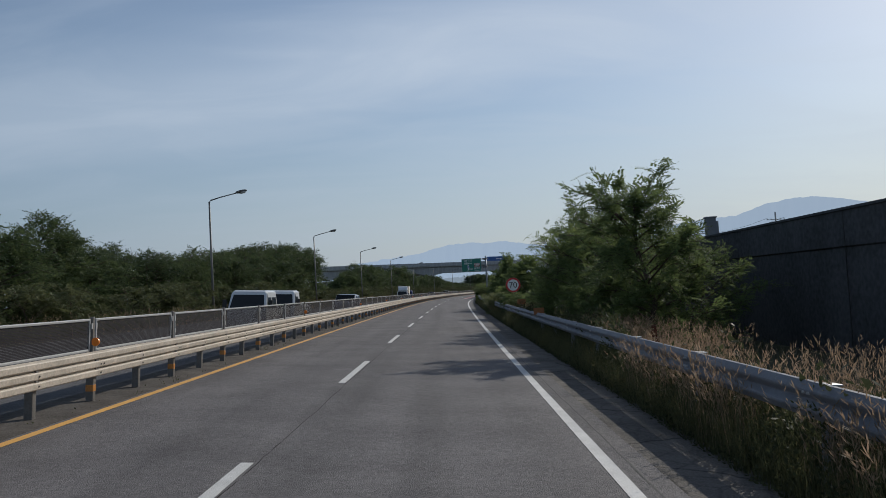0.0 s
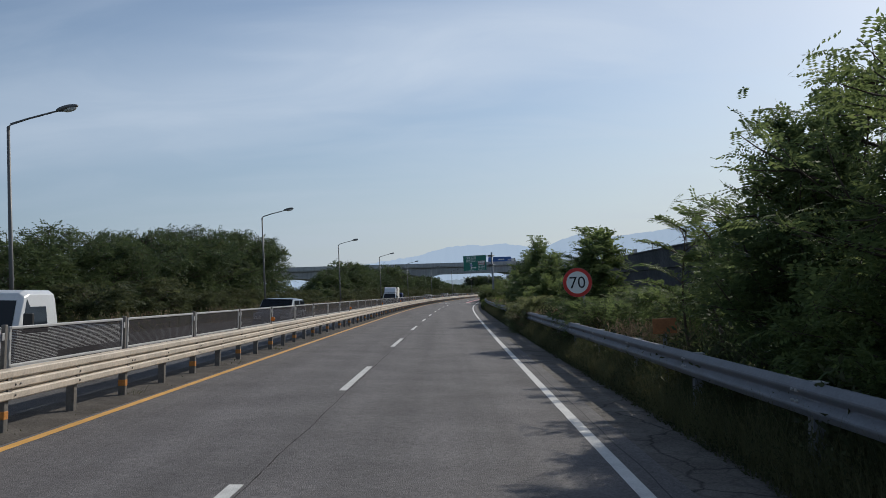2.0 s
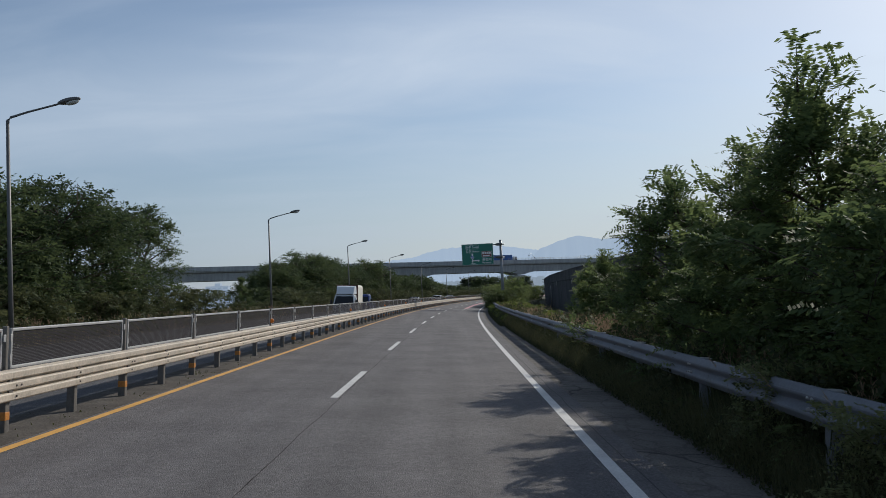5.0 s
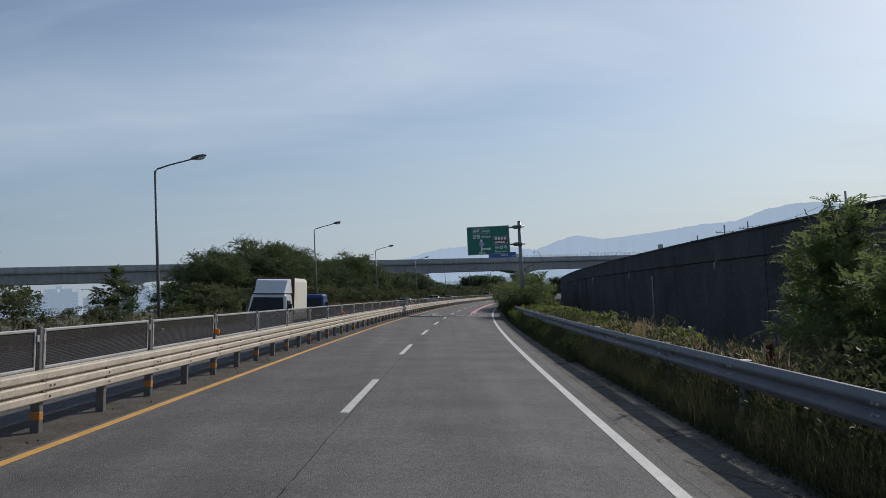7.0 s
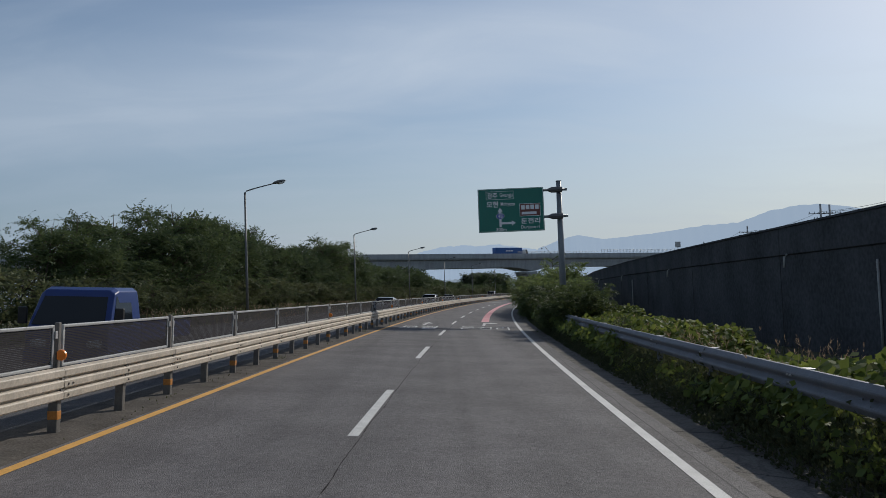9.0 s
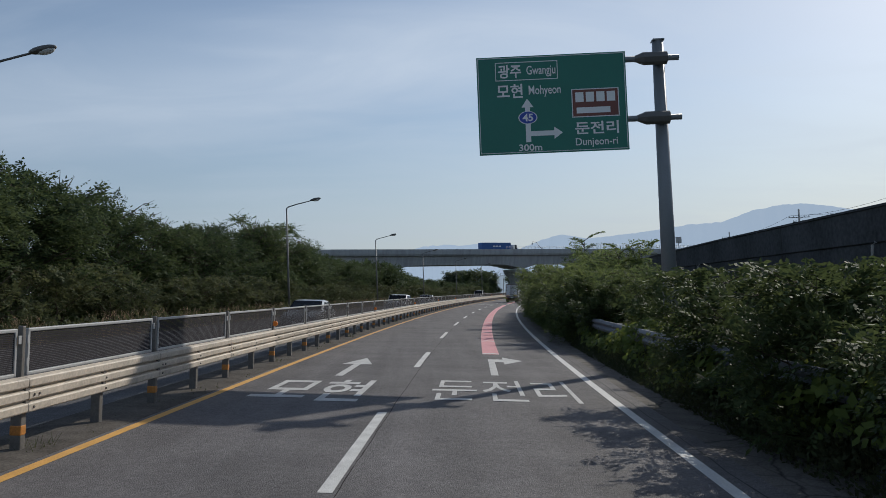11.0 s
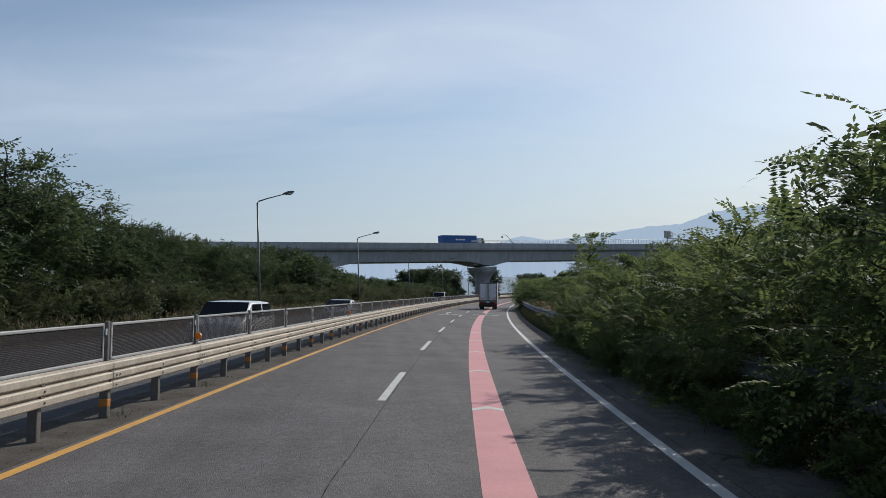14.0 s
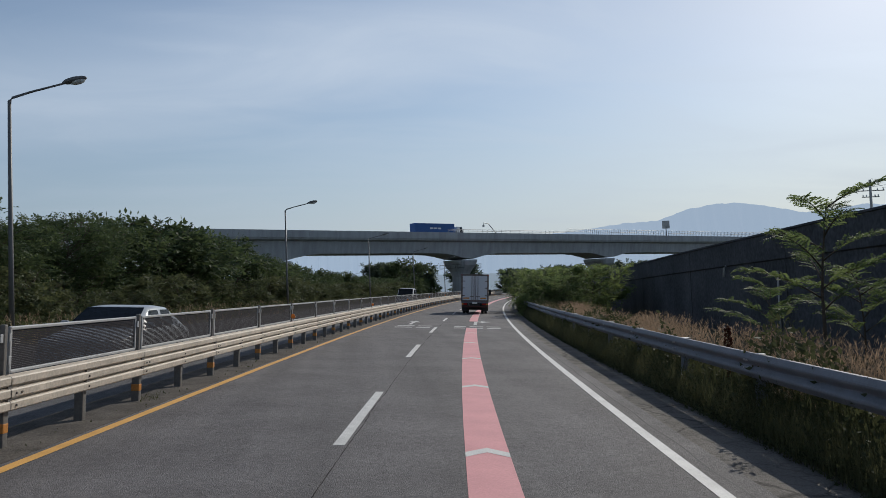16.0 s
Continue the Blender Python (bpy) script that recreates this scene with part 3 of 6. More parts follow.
# ---------------------------------------------------------------- street lamps
def street_lamp():
    lamp = thing("street_lamp", "grey steel street lamp with a single curved arm", "street lamp", group="lamps along the far verge")
    bm = bmesh.new()
    tube(bm, [(0, 0, -0.2), (0, 0, 3), (0, 0, 8.5)], [0.10, 0.085, 0.06], 10)
    part("pole", bm, LAMP_GREY, lamp, smooth=True)
    bm = bmesh.new()
    tube(bm, [(0, 0, 8.35), (0.02, 0, 8.52), (0.12, 0, 8.62), (0.8, 0, 8.8), (2.0, 0, 9.05)], [0.06, 0.058, 0.05, 0.042, 0.038], 8)
    part("arm", bm, LAMP_GREY, lamp, smooth=True)
    bm = bmesh.new()
    bmesh.ops.create_uvsphere(bm, u_segments=14, v_segments=8, radius=1.0, matrix=Matrix.Translation((2.38, 0, 9.15)) @ Euler((0, radians(-10), 0)).to_matrix().to_4x4() @ Matrix.Diagonal((0.46, 0.17, 0.12, 1)))
    head = part("lamp_head", bm, LAMP_GREY, lamp, smooth=True)
    bm = bmesh.new()
    bmesh.ops.create_uvsphere(bm, u_segments=12, v_segments=6, radius=1.0, matrix=Matrix.Translation((2.48, 0, 9.105)) @ Euler((0, radians(-10), 0)).to_matrix().to_4x4() @ Matrix.Diagonal((0.30, 0.14, 0.12, 1)))
    part("lens", bm, LAMP_LENS, head, "pale glass lens", smooth=True)
    bm = bmesh.new()
    box(bm, (-0.2, -0.2, -0.2), (0.2, 0.2, 0.06), 0.02)
    part("base", bm, CONCRETE, lamp)
    return lamp


lamp = street_lamp()
LAMPS = [(88.85, -15.08), (128.0, -14.35), (168.8, -14.15), (208.7, -13.9), (248.8, -14.2), (289.7, -14.3), (330.0, -14.3), (371.2, -14.3), (412.0, -14.3), (452.0, -14.3)]
lamp.matrix_basis = stand(*LAMPS[0], 0.0)
for s, u in LAMPS[1:]:
    copy_thing(lamp, stand(s, u, 0.0))


# ---------------------------------------------------------------- overpass
PIER = Vector((37.9, 466.0, 0))
ALONG = Vector((0.866, 0.5, 0))
ACROSS = Vector((-0.5, 0.866, 0))
SPAN = 53.0


def overpass():
    br = thing("overpass", "pale concrete road overpass on haunched girders", "bridge")
    bm = bmesh.new()
    rows = []
    for i in range(-66, 61):
        x = i * 3.0
        k = abs(((x - 5) / SPAN) - round((x - 5) / SPAN)) * 2
        low = 11.3 - 1.7 * max(0.0, 1 - 2.9 * k) ** 1.4
        rows.append([bm.verts.new(PIER + ALONG * x + ACROSS * a + Vector((0, 0, z))) for a, z in ((-0.2, 15.0), (0, 14.45), (1.0, 14.1), (1.5, low), (10.5, low), (11.0, 14.1), (12, 14.45), (12.2, 15.0))])
    for a, b in zip(rows[:-1], rows[1:]):
        for j in range(8):
            bm.faces.new((a[j], a[(j + 1) % 8], b[(j + 1) % 8], b[j]))
    bmesh.ops.recalc_face_normals(bm, faces=bm.faces)
    part("girder", bm, BRIDGE, br)
    for a in (-0.25, 11.9):
        for i in range(-33, 30):
            bm = bmesh.new()
            x = i * 6.0
            vs = [PIER + ALONG * (x + dx) + ACROSS * (a + da) + Vector((0, 0, z)) for dx in (0.015, 5.985) for da, z in ((0, 14.9), (0.05, 16.5), (0.3, 16.5), (0.4, 14.9))]
            v = [bm.verts.new(p) for p in vs]
            for q in ((0, 1, 5, 4), (1, 2, 6, 5), (2, 3, 7, 6), (3, 0, 4, 7), (0, 3, 2, 1), (4, 5, 6, 7)):
                bm.faces.new([v[k] for k in q])
            part("parapet", bm, BRIDGE, br)
    for n in range(-3, 4):
        bm = bmesh.new()
        c = PIER + ALONG * (SPAN * n + 5) + ACROSS * 6
        m = Matrix.Translation(c) @ Matrix(((ALONG.x, ACROSS.x, 0, 0), (ALONG.y, ACROSS.y, 0, 0), (0, 0, 1, 0), (0, 0, 0, 1)))
        rings = []
        for z, hx, hy in ((-2, 1.6, 2.2), (5.2, 1.6, 2.2), (6.6, 1.9, 2.9), (8.2, 2.7, 4.4), (9.2, 3.0, 4.8), (9.65, 3.0, 4.8)):
            pts = []
            for k in range(16):
                t = k * math.pi / 8
                cx, cy = math.cos(t), math.sin(t)
                pts.append(bm.verts.new(m @ Vector((hx * math.copysign(abs(cx) ** 0.5, cx), hy * math.copysign(abs(cy) ** 0.5, cy), z))))
            rings.append(pts)
        for a, b in zip(rings[:-1], rings[1:]):
            for k in range(16):
                bm.faces.new((a[k], a[(k + 1) % 16], b[(k + 1) % 16], b[k]))
        bm.faces.new(rings[-1])
        pier = part("pier", bm, BRIDGE, br)
        bm = bmesh.new()
        for sx in (-1, 1):
            for z in (7.6, 8.5):
                tube(bm, [m @ Vector((sx * 3.3, -4.6, z)), m @ Vector((sx * 3.3, 4.6, z))], 0.06, 4)
            for y in (-4.6, -2.3, 0, 2.3, 4.6):
                tube(bm, [m @ Vector((sx * 3.3, y, 7.5)), m @ Vector((sx * 3.3, y, 8.55))], 0.06, 4)
                tube(bm, [m @ Vector((sx * 2.2, y, 7.6)), m @ Vector((sx * 3.3, y, 7.6))], 0.06, 4)
        part("service_platform", bm, LAMP_GREY, pier, "dark steel service platform")
    # railing on the parapet
    bm = bmesh.new()
    for x, lo, hi, step in ((-3, 16.5, 17.3, 1.6), (39, 16.5, 18.0, 0.8)):
        wide = 42 if x == -3 else 110
        k = 0.0
        while k < wide:
            p = PIER + ALONG * (x + k)
            box(bm, p + Vector((-0.04, -0.04, lo)), p + Vector((0.04, 0.04, hi)))
            k += step
        for z in (hi, (lo + hi) / 2):
            tube(bm, [PIER + ALONG * x + Vector((0, 0, z)), PIER + ALONG * (x + wide) + Vector((0, 0, z))], 0.05, 4)
    part("railing", bm, GALV_PALE, br)


overpass()


def bridge_camera():
    t = thing("bridge_camera", "traffic camera on a bent pole above the parapet", "camera", Matrix.Translation(PIER + ALONG * 13.0 + ACROSS * 0.2 + Vector((0, 0, 16.45))))
    bm = bmesh.new()
    tube(bm, [Vector((0, 0, -0.05)), ALONG * -1.6 + Vector((0, 0, 1.5)), ALONG * -2.6 + Vector((0, 0, 2.5)), ALONG * -4.2 + Vector((0, 0, 2.7)), ALONG * -4.3 + Vector((0, 0, 2.2))], 0.09, 6)
    part("pole", bm, LAMP_GREY, t, smooth=True)
    c = ALONG * -4.3 + Vector((0, 0, 1.9))
    part("housing", box(bmesh.new(), c - Vector((0.25, 0.3, 0.25)), c + Vector((0.25, 0.3, 0.3)), 0.06), GALV_PALE, t, "pale camera housing")


bridge_camera()


def bridge_panel():
    t = thing("road_sign", "plain grey sign panel on a post above the overpass", "road sign", Matrix.Translation(PIER + ALONG * 83.0 + ACROSS * 0.2 + Vector((0, 0, 16.45))))
    bm = bmesh.new()
    tube(bm, [(0, 0, -0.05), (0, 0, 3.0)], 0.14, 8)
    part("post", bm, LAMP_GREY, t)
    part("panel", box(bmesh.new(), (-1.2, -0.06, 2.3), (1.2, 0.06, 4.8), 0.03), GALV_PALE, t)


bridge_panel()


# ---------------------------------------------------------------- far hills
def painted_haze_mat(name, colour, share):
    """Far hillside or block behind kilometres of bright air; the haze is a painted glow."""
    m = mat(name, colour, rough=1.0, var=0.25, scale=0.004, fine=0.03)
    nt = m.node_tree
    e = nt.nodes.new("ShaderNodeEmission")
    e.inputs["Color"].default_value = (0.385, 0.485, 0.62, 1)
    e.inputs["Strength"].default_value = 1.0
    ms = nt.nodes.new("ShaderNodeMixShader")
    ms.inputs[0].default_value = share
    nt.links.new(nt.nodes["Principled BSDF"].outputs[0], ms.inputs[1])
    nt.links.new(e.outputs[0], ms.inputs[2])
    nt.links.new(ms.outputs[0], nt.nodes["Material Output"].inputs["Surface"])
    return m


def ridge(line, far, material, label, rough):
    bm = bmesh.new()
    az = np.arange(line[0][0], line[-1][0], 0.12)
    el = np.interp(az, [p[0] for p in line], [p[1] for p in line])
    top, mid, low = [], [], []
    for a, e in zip(az, el):
        e = max(e + rough * noise.fractal(Vector((a * 1.7, far * 0.01, 0)), 0.8, 2.0, 5), 0.2)
        r = radians(a)
        for row, k, d in ((top, 1.0, 1.0), (mid, 0.55, 0.9), (low, -0.1, 0.8)):
            wob = 1 + (0.03 * noise.noise(Vector((a * 2.3, k * 4, far))) if k < 1 else 0)
            row.append(bm.verts.new((5 + far * d * math.sin(r), 140 + far * d * wob * math.cos(r), 1.9 + far * math.tan(radians(e)) * k if k > 0 else -5)))
    for a, b in ((top, mid), (mid, low)):
        for i in range(len(az) - 1):
            bm.faces.new((a[i], a[i + 1], b[i + 1], b[i]))
    tagged(part("hill", bm, material, smooth=True), label, "hill", kind="structure")


ridge([(-14, 1.2), (-9, 1.7), (-5.8, 2.35), (-1.8, 2.8), (-0.5, 3.15), (0.7, 3.36), (2.1, 3.42), (3.1, 3.28), (4.4, 3.4), (5.3, 3.2), (7.3, 2.9), (10, 2.2), (14, 1.2)], 4300, painted_haze_mat("hill_far", (0.10, 0.13, 0.12), 0.90), "blue hazy mountain ridge far away", 0.10)
ridge([(5, 1.0), (7.3, 3.0), (9.3, 3.66), (10.1, 3.78), (11.6, 3.43), (13.2, 3.5), (16.2, 3.75), (18.4, 4.0), (20.6, 4.05), (22.4, 4.67), (24.1, 4.9), (25.4, 4.93), (27, 4.65), (29.6, 4.0), (33, 4.3), (38, 3.6), (48, 2.5), (60, 1.5)], 3300, painted_haze_mat("hill_near", (0.10, 0.13, 0.12), 0.85), "blue hazy wooded hill on the horizon", 0.06)


ridge([(-70, 0.9), (-50, 1.1), (-35, 0.85), (-20, 1.0), (-5, 0.9), (5, 1.05), (15, 0.9), (30, 1.1), (50, 0.9), (70, 1.0)], 1500, painted_haze_mat("woods_far", (0.05, 0.07, 0.05), 0.5), "low hazy woodland on the horizon", 0.14)


# ---------------------------------------------------------------- trees and shrubs
def frond_leaves(org, dirs, lens, pairs, leaf_l, leaf_w, rng, droop=0.35, tidy=1.0):
    """Compound leaves: pairs of leaflets along drooping stalks. Arrays of corners and faces."""
    n = len(org)
    up = np.array([0, 0, 1.0])
    side = np.cross(dirs, up)
    side /= np.linalg.norm(side, axis=1, keepdims=True) + 1e-6
    tilt = rng.normal(0, 0.38, (n, 1))
    nrm = np.cross(side, dirs)
    side = side * np.cos(tilt) + nrm * np.sin(tilt)
    quads = []
    for i in range(pairs + 1):
        f = (i + 0.6) / (pairs + 0.6)
        p = org + dirs * (lens * f)[:, None] - up * (droop * lens * f * f)[:, None]
        ends = (0,) if i == pairs else (-1, 1)
        for sg in ends:
            ld = dirs * (0.18 + 0.27 * tidy if sg else 1.0) + side * sg - up * 0.25 + rng.normal(0, 0.06 + 0.12 * tidy, (n, 3))
            ld /= np.linalg.norm(ld, axis=1, keepdims=True)
            wd = np.cross(ld, nrm + rng.normal(0, 0.12 + 0.23 * tidy, (n, 3)))
            wd /= np.linalg.norm(wd, axis=1, keepdims=True) + 1e-6
            L = leaf_l * rng.uniform(0.75, 1.2, (n, 1))
            W = leaf_w * rng.uniform(0.75, 1.2, (n, 1)) / 2
            quads.append(np.stack([p, p + ld * L * 0.5 + wd * W, p + ld * L, p + ld * L * 0.5 - wd * W], 1))
    return np.concatenate(quads).reshape(-1, 3)


def quads_mesh(v, material):
    me = bpy.data.meshes.new("mesh")
    n = len(v) // 4
    me.vertices.add(len(v))
    me.vertices.foreach_set("co", np.asarray(v, dtype=np.float32).ravel())
    me.loops.add(4 * n)
    me.loops.foreach_set("vertex_index", np.arange(4 * n, dtype=np.int32))
    me.polygons.add(n)
    me.polygons.foreach_set("loop_start", np.arange(0, 4 * n, 4, dtype=np.int32))
    me.update(calc_edges=True)
    me.materials.append(material)
    return me


def tree(name, label, h, r, seed, fronds, frond_l, pairs, leaf_l, leaf_w, material, low=0.12, lead=0.15, group="", category="tree", limbs=13, flat_=0.6, droop=0.35, tidy=1.0, twigs=5, boughs=0, cone=False):
    """Trunk, limbs with side shoots, and a crown of compound leaves along the shoots; boughs: leaves gathered into that many flat layers."""
    rng = np.random.default_rng(seed)
    t = thing(name, label, category, group=group)
    bm = bmesh.new()
    trunk = [np.array([0, 0, -0.3])]
    for k in range(1, 7):
        trunk.append(np.array([rng.normal(0, 0.04 * h * 0.3) * k ** 0.5, rng.normal(0, 0.04 * h * 0.3) * k ** 0.5, 0.8 * h * k / 6]))
    tube(bm, trunk, [0.018 * h * (1 - 0.14 * k) for k in range(7)], 7)
    shoots = []
    for i in range(limbs):
        f = low + (0.92 - low) * (i + rng.uniform(0, 0.8)) / limbs
        z = f * 0.85 * h
        base = np.array([np.interp(z, [p[2] for p in trunk], [p[a] for p in trunk]) for a in range(3)])
        az = i * 2.4 + rng.uniform(-0.5, 0.5)
        prof = 1.12 - 0.95 * f if cone else 1 - abs(2 * (f - 0.40)) ** 2.2 * 0.62
        reach = r * max(0.25, prof) * rng.uniform(0.72, 1.18)
        rise = (0.15 + 0.75 * f) * reach * rng.uniform(0.5, 1.2) * (0.4 + flat_)
        out = np.array([math.cos(az), math.sin(az), 0])
        pts = [base + out * reach * q + np.array([0, 0, rise * q ** 0.8]) + rng.normal(0, 0.03 * reach, 3) * q for q in (0, 0.35, 0.7, 1.0)]
        for q in pts:
            q[2] = min(q[2], 0.99 * h)
        tube(bm, pts, [0.007 * h * (1 - 0.6 * f), 0.005 * h, 0.0035 * h, 0.0012 * h], 5)
        shoots.append((pts[1], pts[3], 1.0))
        for _ in range(twigs):
            q = rng.uniform(0.2, 0.98)
            b = pts[0] + (pts[3] - pts[0]) * q
            d = out + rng.normal(0, 0.75, 3) * np.array([1, 1, flat_]) + np.array([0, 0, 0.45 * flat_])
            d /= np.linalg.norm(d)
            e = b + d * reach * rng.uniform(0.25, 0.5)
            e[2] = min(e[2], h)
            tube(bm, [b, (b + e) / 2 + rng.normal(0, 0.03, 3), e], [0.003 * h, 0.002 * h, 0.001 * h], 4)
            shoots.append((b, e, 0.8))
    for _ in range(3):
        b = trunk[-1]
        e = b + np.array([rng.normal(0, 0.1 * h), rng.normal(0, 0.1 * h), h * lead * rng.uniform(0.7, 1.2)])
        tube(bm, [b, e], [0.005 * h, 0.001 * h], 4)
        shoots.append((b - np.array([0, 0, 0.1 * h]), e, 1.0))
    part("trunk", bm, BARK, t, "brown branching trunk", smooth=True)
    ln = np.array([np.linalg.norm(e - b) * w for b, e, w in shoots])
    pick = rng.choice(len(shoots), fronds, p=ln / ln.sum())
    f = rng.beta(1.6, 1.1, fronds)
    B, E = np.array([s[0] for s in shoots])[pick], np.array([s[1] for s in shoots])[pick]
    org = B + (E - B) * f[:, None] + rng.normal(0, 0.05 * r, (fronds, 3)) * np.array([1, 1, flat_])
    if boughs:
        mid = rng.choice(len(shoots), boughs, p=ln / ln.sum())
        a, b = np.array([s[0] for s in shoots])[mid], np.array([s[1] for s in shoots])[mid]
        mid = a + (b - a) * rng.uniform(0.5, 1.0, (boughs, 1))
        wide = r * rng.uniform(0.13, 0.27, boughs)
        own = rng.integers(0, boughs, fronds)
        off = rng.normal(0, 0.55, (fronds, 3)) * np.array([1, 1, 0.42])
        off[:, 2] -= 0.30 * (off[:, 0] ** 2 + off[:, 1] ** 2)
        org = mid[own] + off * wide[own, None]
        B, E = mid[own], org + np.array([0, 0, 0.12])
    ax = (E - B) / (np.linalg.norm(E - B, axis=1, keepdims=True) + 1e-6)
    d = ax * 0.7 + rng.normal(0, 0.7, (fronds, 3)) * np.array([1, 1, flat_]) + np.array([0, 0, 0.35 * flat_])
    d /= np.linalg.norm(d, axis=1, keepdims=True)
    v = frond_leaves(org, d, frond_l * rng.uniform(0.6, 1.25, fronds), pairs, leaf_l, leaf_w, rng, droop, tidy)
    q = v.reshape(-1, 4, 3)
    q = q[(q[:, :, 2].min(1) > 0.02) & (q[:, :, 2].max(1) < 1.04 * h)]
    hang("crown", quads_mesh(q.reshape(-1, 3), material), t, label="leafy green crown")
    return t


def place(proto, spots, rng, size=(1.0,) * 6):
    """Puts trees and their copies at (s, u, scale); size: the height of each kind against its plan."""
    for p, (s, u, k) in spots:
        ob, k = proto[p], k * size[p]
        m = stand(s, u, ground_height(s, u) - level(s, u) - 0.03, rng.uniform(0, 360))
        if ob.get("set"):
            copy_thing(ob, m @ Matrix.Scale(k / ob["set"], 4))
        else:
            ob.matrix_basis = m @ Matrix.Scale(k, 4)
            ob["set"] = k


LEFT = "trees of the belt beyond the far carriageway"
left = [tree("roadside_tree", "dense dark green broadleaf tree in a roadside belt", 7.6, 3.7, 11 + k, 2300, 0.58, 4, 0.185, 0.088, LEAF_LEFT, low=0.06, group=LEFT, limbs=22, flat_=0.45, droop=0.22, twigs=4, boughs=105) for k in range(4)]
left += [tree("roadside_tree", "dense dark green broadleaf tree in a roadside belt", 7.6, 3.7, 31 + k, 900, 0.9, 3, 0.40, 0.2, LEAF_LEFT, low=0.06, group=LEFT, flat_=0.45, droop=0.2, limbs=18, twigs=4, boughs=80) for k in range(2)]
rng = np.random.default_rng(5)
spots = []
for s in np.arange(62, 470, 3.9):
    if 153 < s < 197:
        continue
    hgt = float(np.interp(s, [60, 70, 77, 84, 91, 108, 118, 127, 137, 145, 153, 187, 191, 200, 208, 215, 224, 232, 240, 252, 260, 270, 276, 284, 292, 302, 309, 318, 335, 345, 400], [4.8, 5.2, 7.0, 5.6, 5.8, 6.3, 6.9, 7.7, 8.5, 8.2, 9.0, 5.2, 5.4, 6.4, 6.9, 8.1, 8.5, 8.2, 7.2, 7.7, 8.6, 9.2, 7.3, 7.0, 6.8, 5.5, 6.7, 7.5, 6.5, 5.4, 4.2])) / 7.5
    spots.append((int(rng.integers(0, 4)) if s < 312 else int(rng.integers(4, 6)), (s + rng.uniform(-1, 1), -21.5 + rng.uniform(-1.6, 1.0), 1.09 * hgt * rng.uniform(0.93, 1.05))))
for s in np.arange(64, 330, 5.2):
    if not 154 < s < 200:
        spots.append((int(rng.integers(4, 6)), (s + rng.uniform(-1, 1), -26.0 + rng.uniform(-1.0, 1.0), rng.uniform(0.62, 0.78))))
spots += [(5, (440, -21, 1.25))]
place(left, spots, rng)
tall = tree("roadside_tree", "tall upright dark green tree at the end of a roadside belt", 9.9, 2.7, 16, 2600, 0.58, 4, 0.185, 0.088, LEAF_LEFT, low=0.04, lead=0.12, group=LEFT, limbs=30, flat_=0.5, droop=0.22, twigs=4, boughs=120)
place([tall], [(0, (158.9, -21.2, 1.04))], rng)
young = tree("young_tree", "small young tree standing free beside the far carriageway", 3.9, 1.25, 66, 420, 0.5, 4, 0.2, 0.09, LEAF_LEFT, low=0.25, lead=0.16, group=LEFT, flat_=0.5)
place([young], [(0, (171.5, -17.6, 1.0)), (0, (181.5, -18.5, 0.8)), (0, (186.5, -19.0, 0.7))], rng)
SHR = "shrubs under the tree belt"
shrub = [tree("roadside_shrub", "bushy dark shrub at the foot of the trees", 2.6, 1.9, 41 + k, 620, 0.40, 4, 0.16, 0.085, LEAF_BUSH, low=0.02, lead=0.08, group=SHR, category="shrub", limbs=14, flat_=0.8, boughs=34) for k in range(3)]
spots = [(int(rng.integers(0, 3)), (s + rng.uniform(-1, 1), -17.3 + rng.uniform(-0.9, 0.7), rng.uniform(0.75, 1.25) * (0.55 if 162 < s < 188 else 1.0))) for s in np.arange(48, 420, 3.6)]
place(shrub, spots, rng)

RIGHT = "trees and bushes along the verge"
right = [tree("locust_tree", "young locust tree with feathery green leaves", 6.0, 2.9, 71 + k, 2600, 0.52, 9, 0.092, 0.038, LEAF_RIGHT, low=0.03, group=RIGHT, limbs=30, flat_=0.75, tidy=0.2, twigs=6) for k in range(3)]
bush = [tree("verge_bush", "rounded leafy green bush beside the guardrail", 3.0, 2.1, 91 + k, 1300, 0.46, 6, 0.12, 0.05, LEAF_RIGHT, low=0.02, lead=0.1, group=RIGHT, category="bush", limbs=24, tidy=0.3, flat_=0.8, twigs=6) for k in range(3)]
spots = [(1, (61.8, 9.8, 1.0)), (2, (65.6, 9.0, 0.94)), (0, (69.6, 9.5, 1.06)), (1, (58.8, 11.3, 0.78)), (2, (72.8, 9.9, 0.86)), (1, (105, 8.9, 0.6)), 
         (0, (222.6, 9.4, 0.62)), (2, (227, 8.7, 0.76)), (1, (231.0, 8.8, 0.98)), (0, (234.5, 8.8, 0.86)), (2, (239.5, 9.2, 0.62)), (0, (243.5, 9.4, 0.54)), (1, (248, 9.4, 0.66)), (2, (252, 9.3, 0.68)), (0, (258, 9.3, 0.64)), (1, (262, 9.3, 0.76))]
place(right, spots, rng, (0.98, 0.80, 0.93))
slim = tree("locust_tree", "upright locust tree with feathery green leaves", 6.1, 2.15, 77, 2600, 0.58, 9, 0.12, 0.044, LEAF_RIGHT, low=0.03, lead=0.2, group=RIGHT, limbs=32, flat_=0.75, tidy=0.2, twigs=6)
spire = [tree("locust_tree", "bushy upright locust with a pointed leafy top", 5.6, 2.35, 171 + k, 2500, 0.55, 8, 0.125, 0.048, LEAF_RIGHT, low=0.02, lead=0.22, group=RIGHT, limbs=36, flat_=0.9, tidy=0.2, twigs=6, cone=True) for k in range(2)]
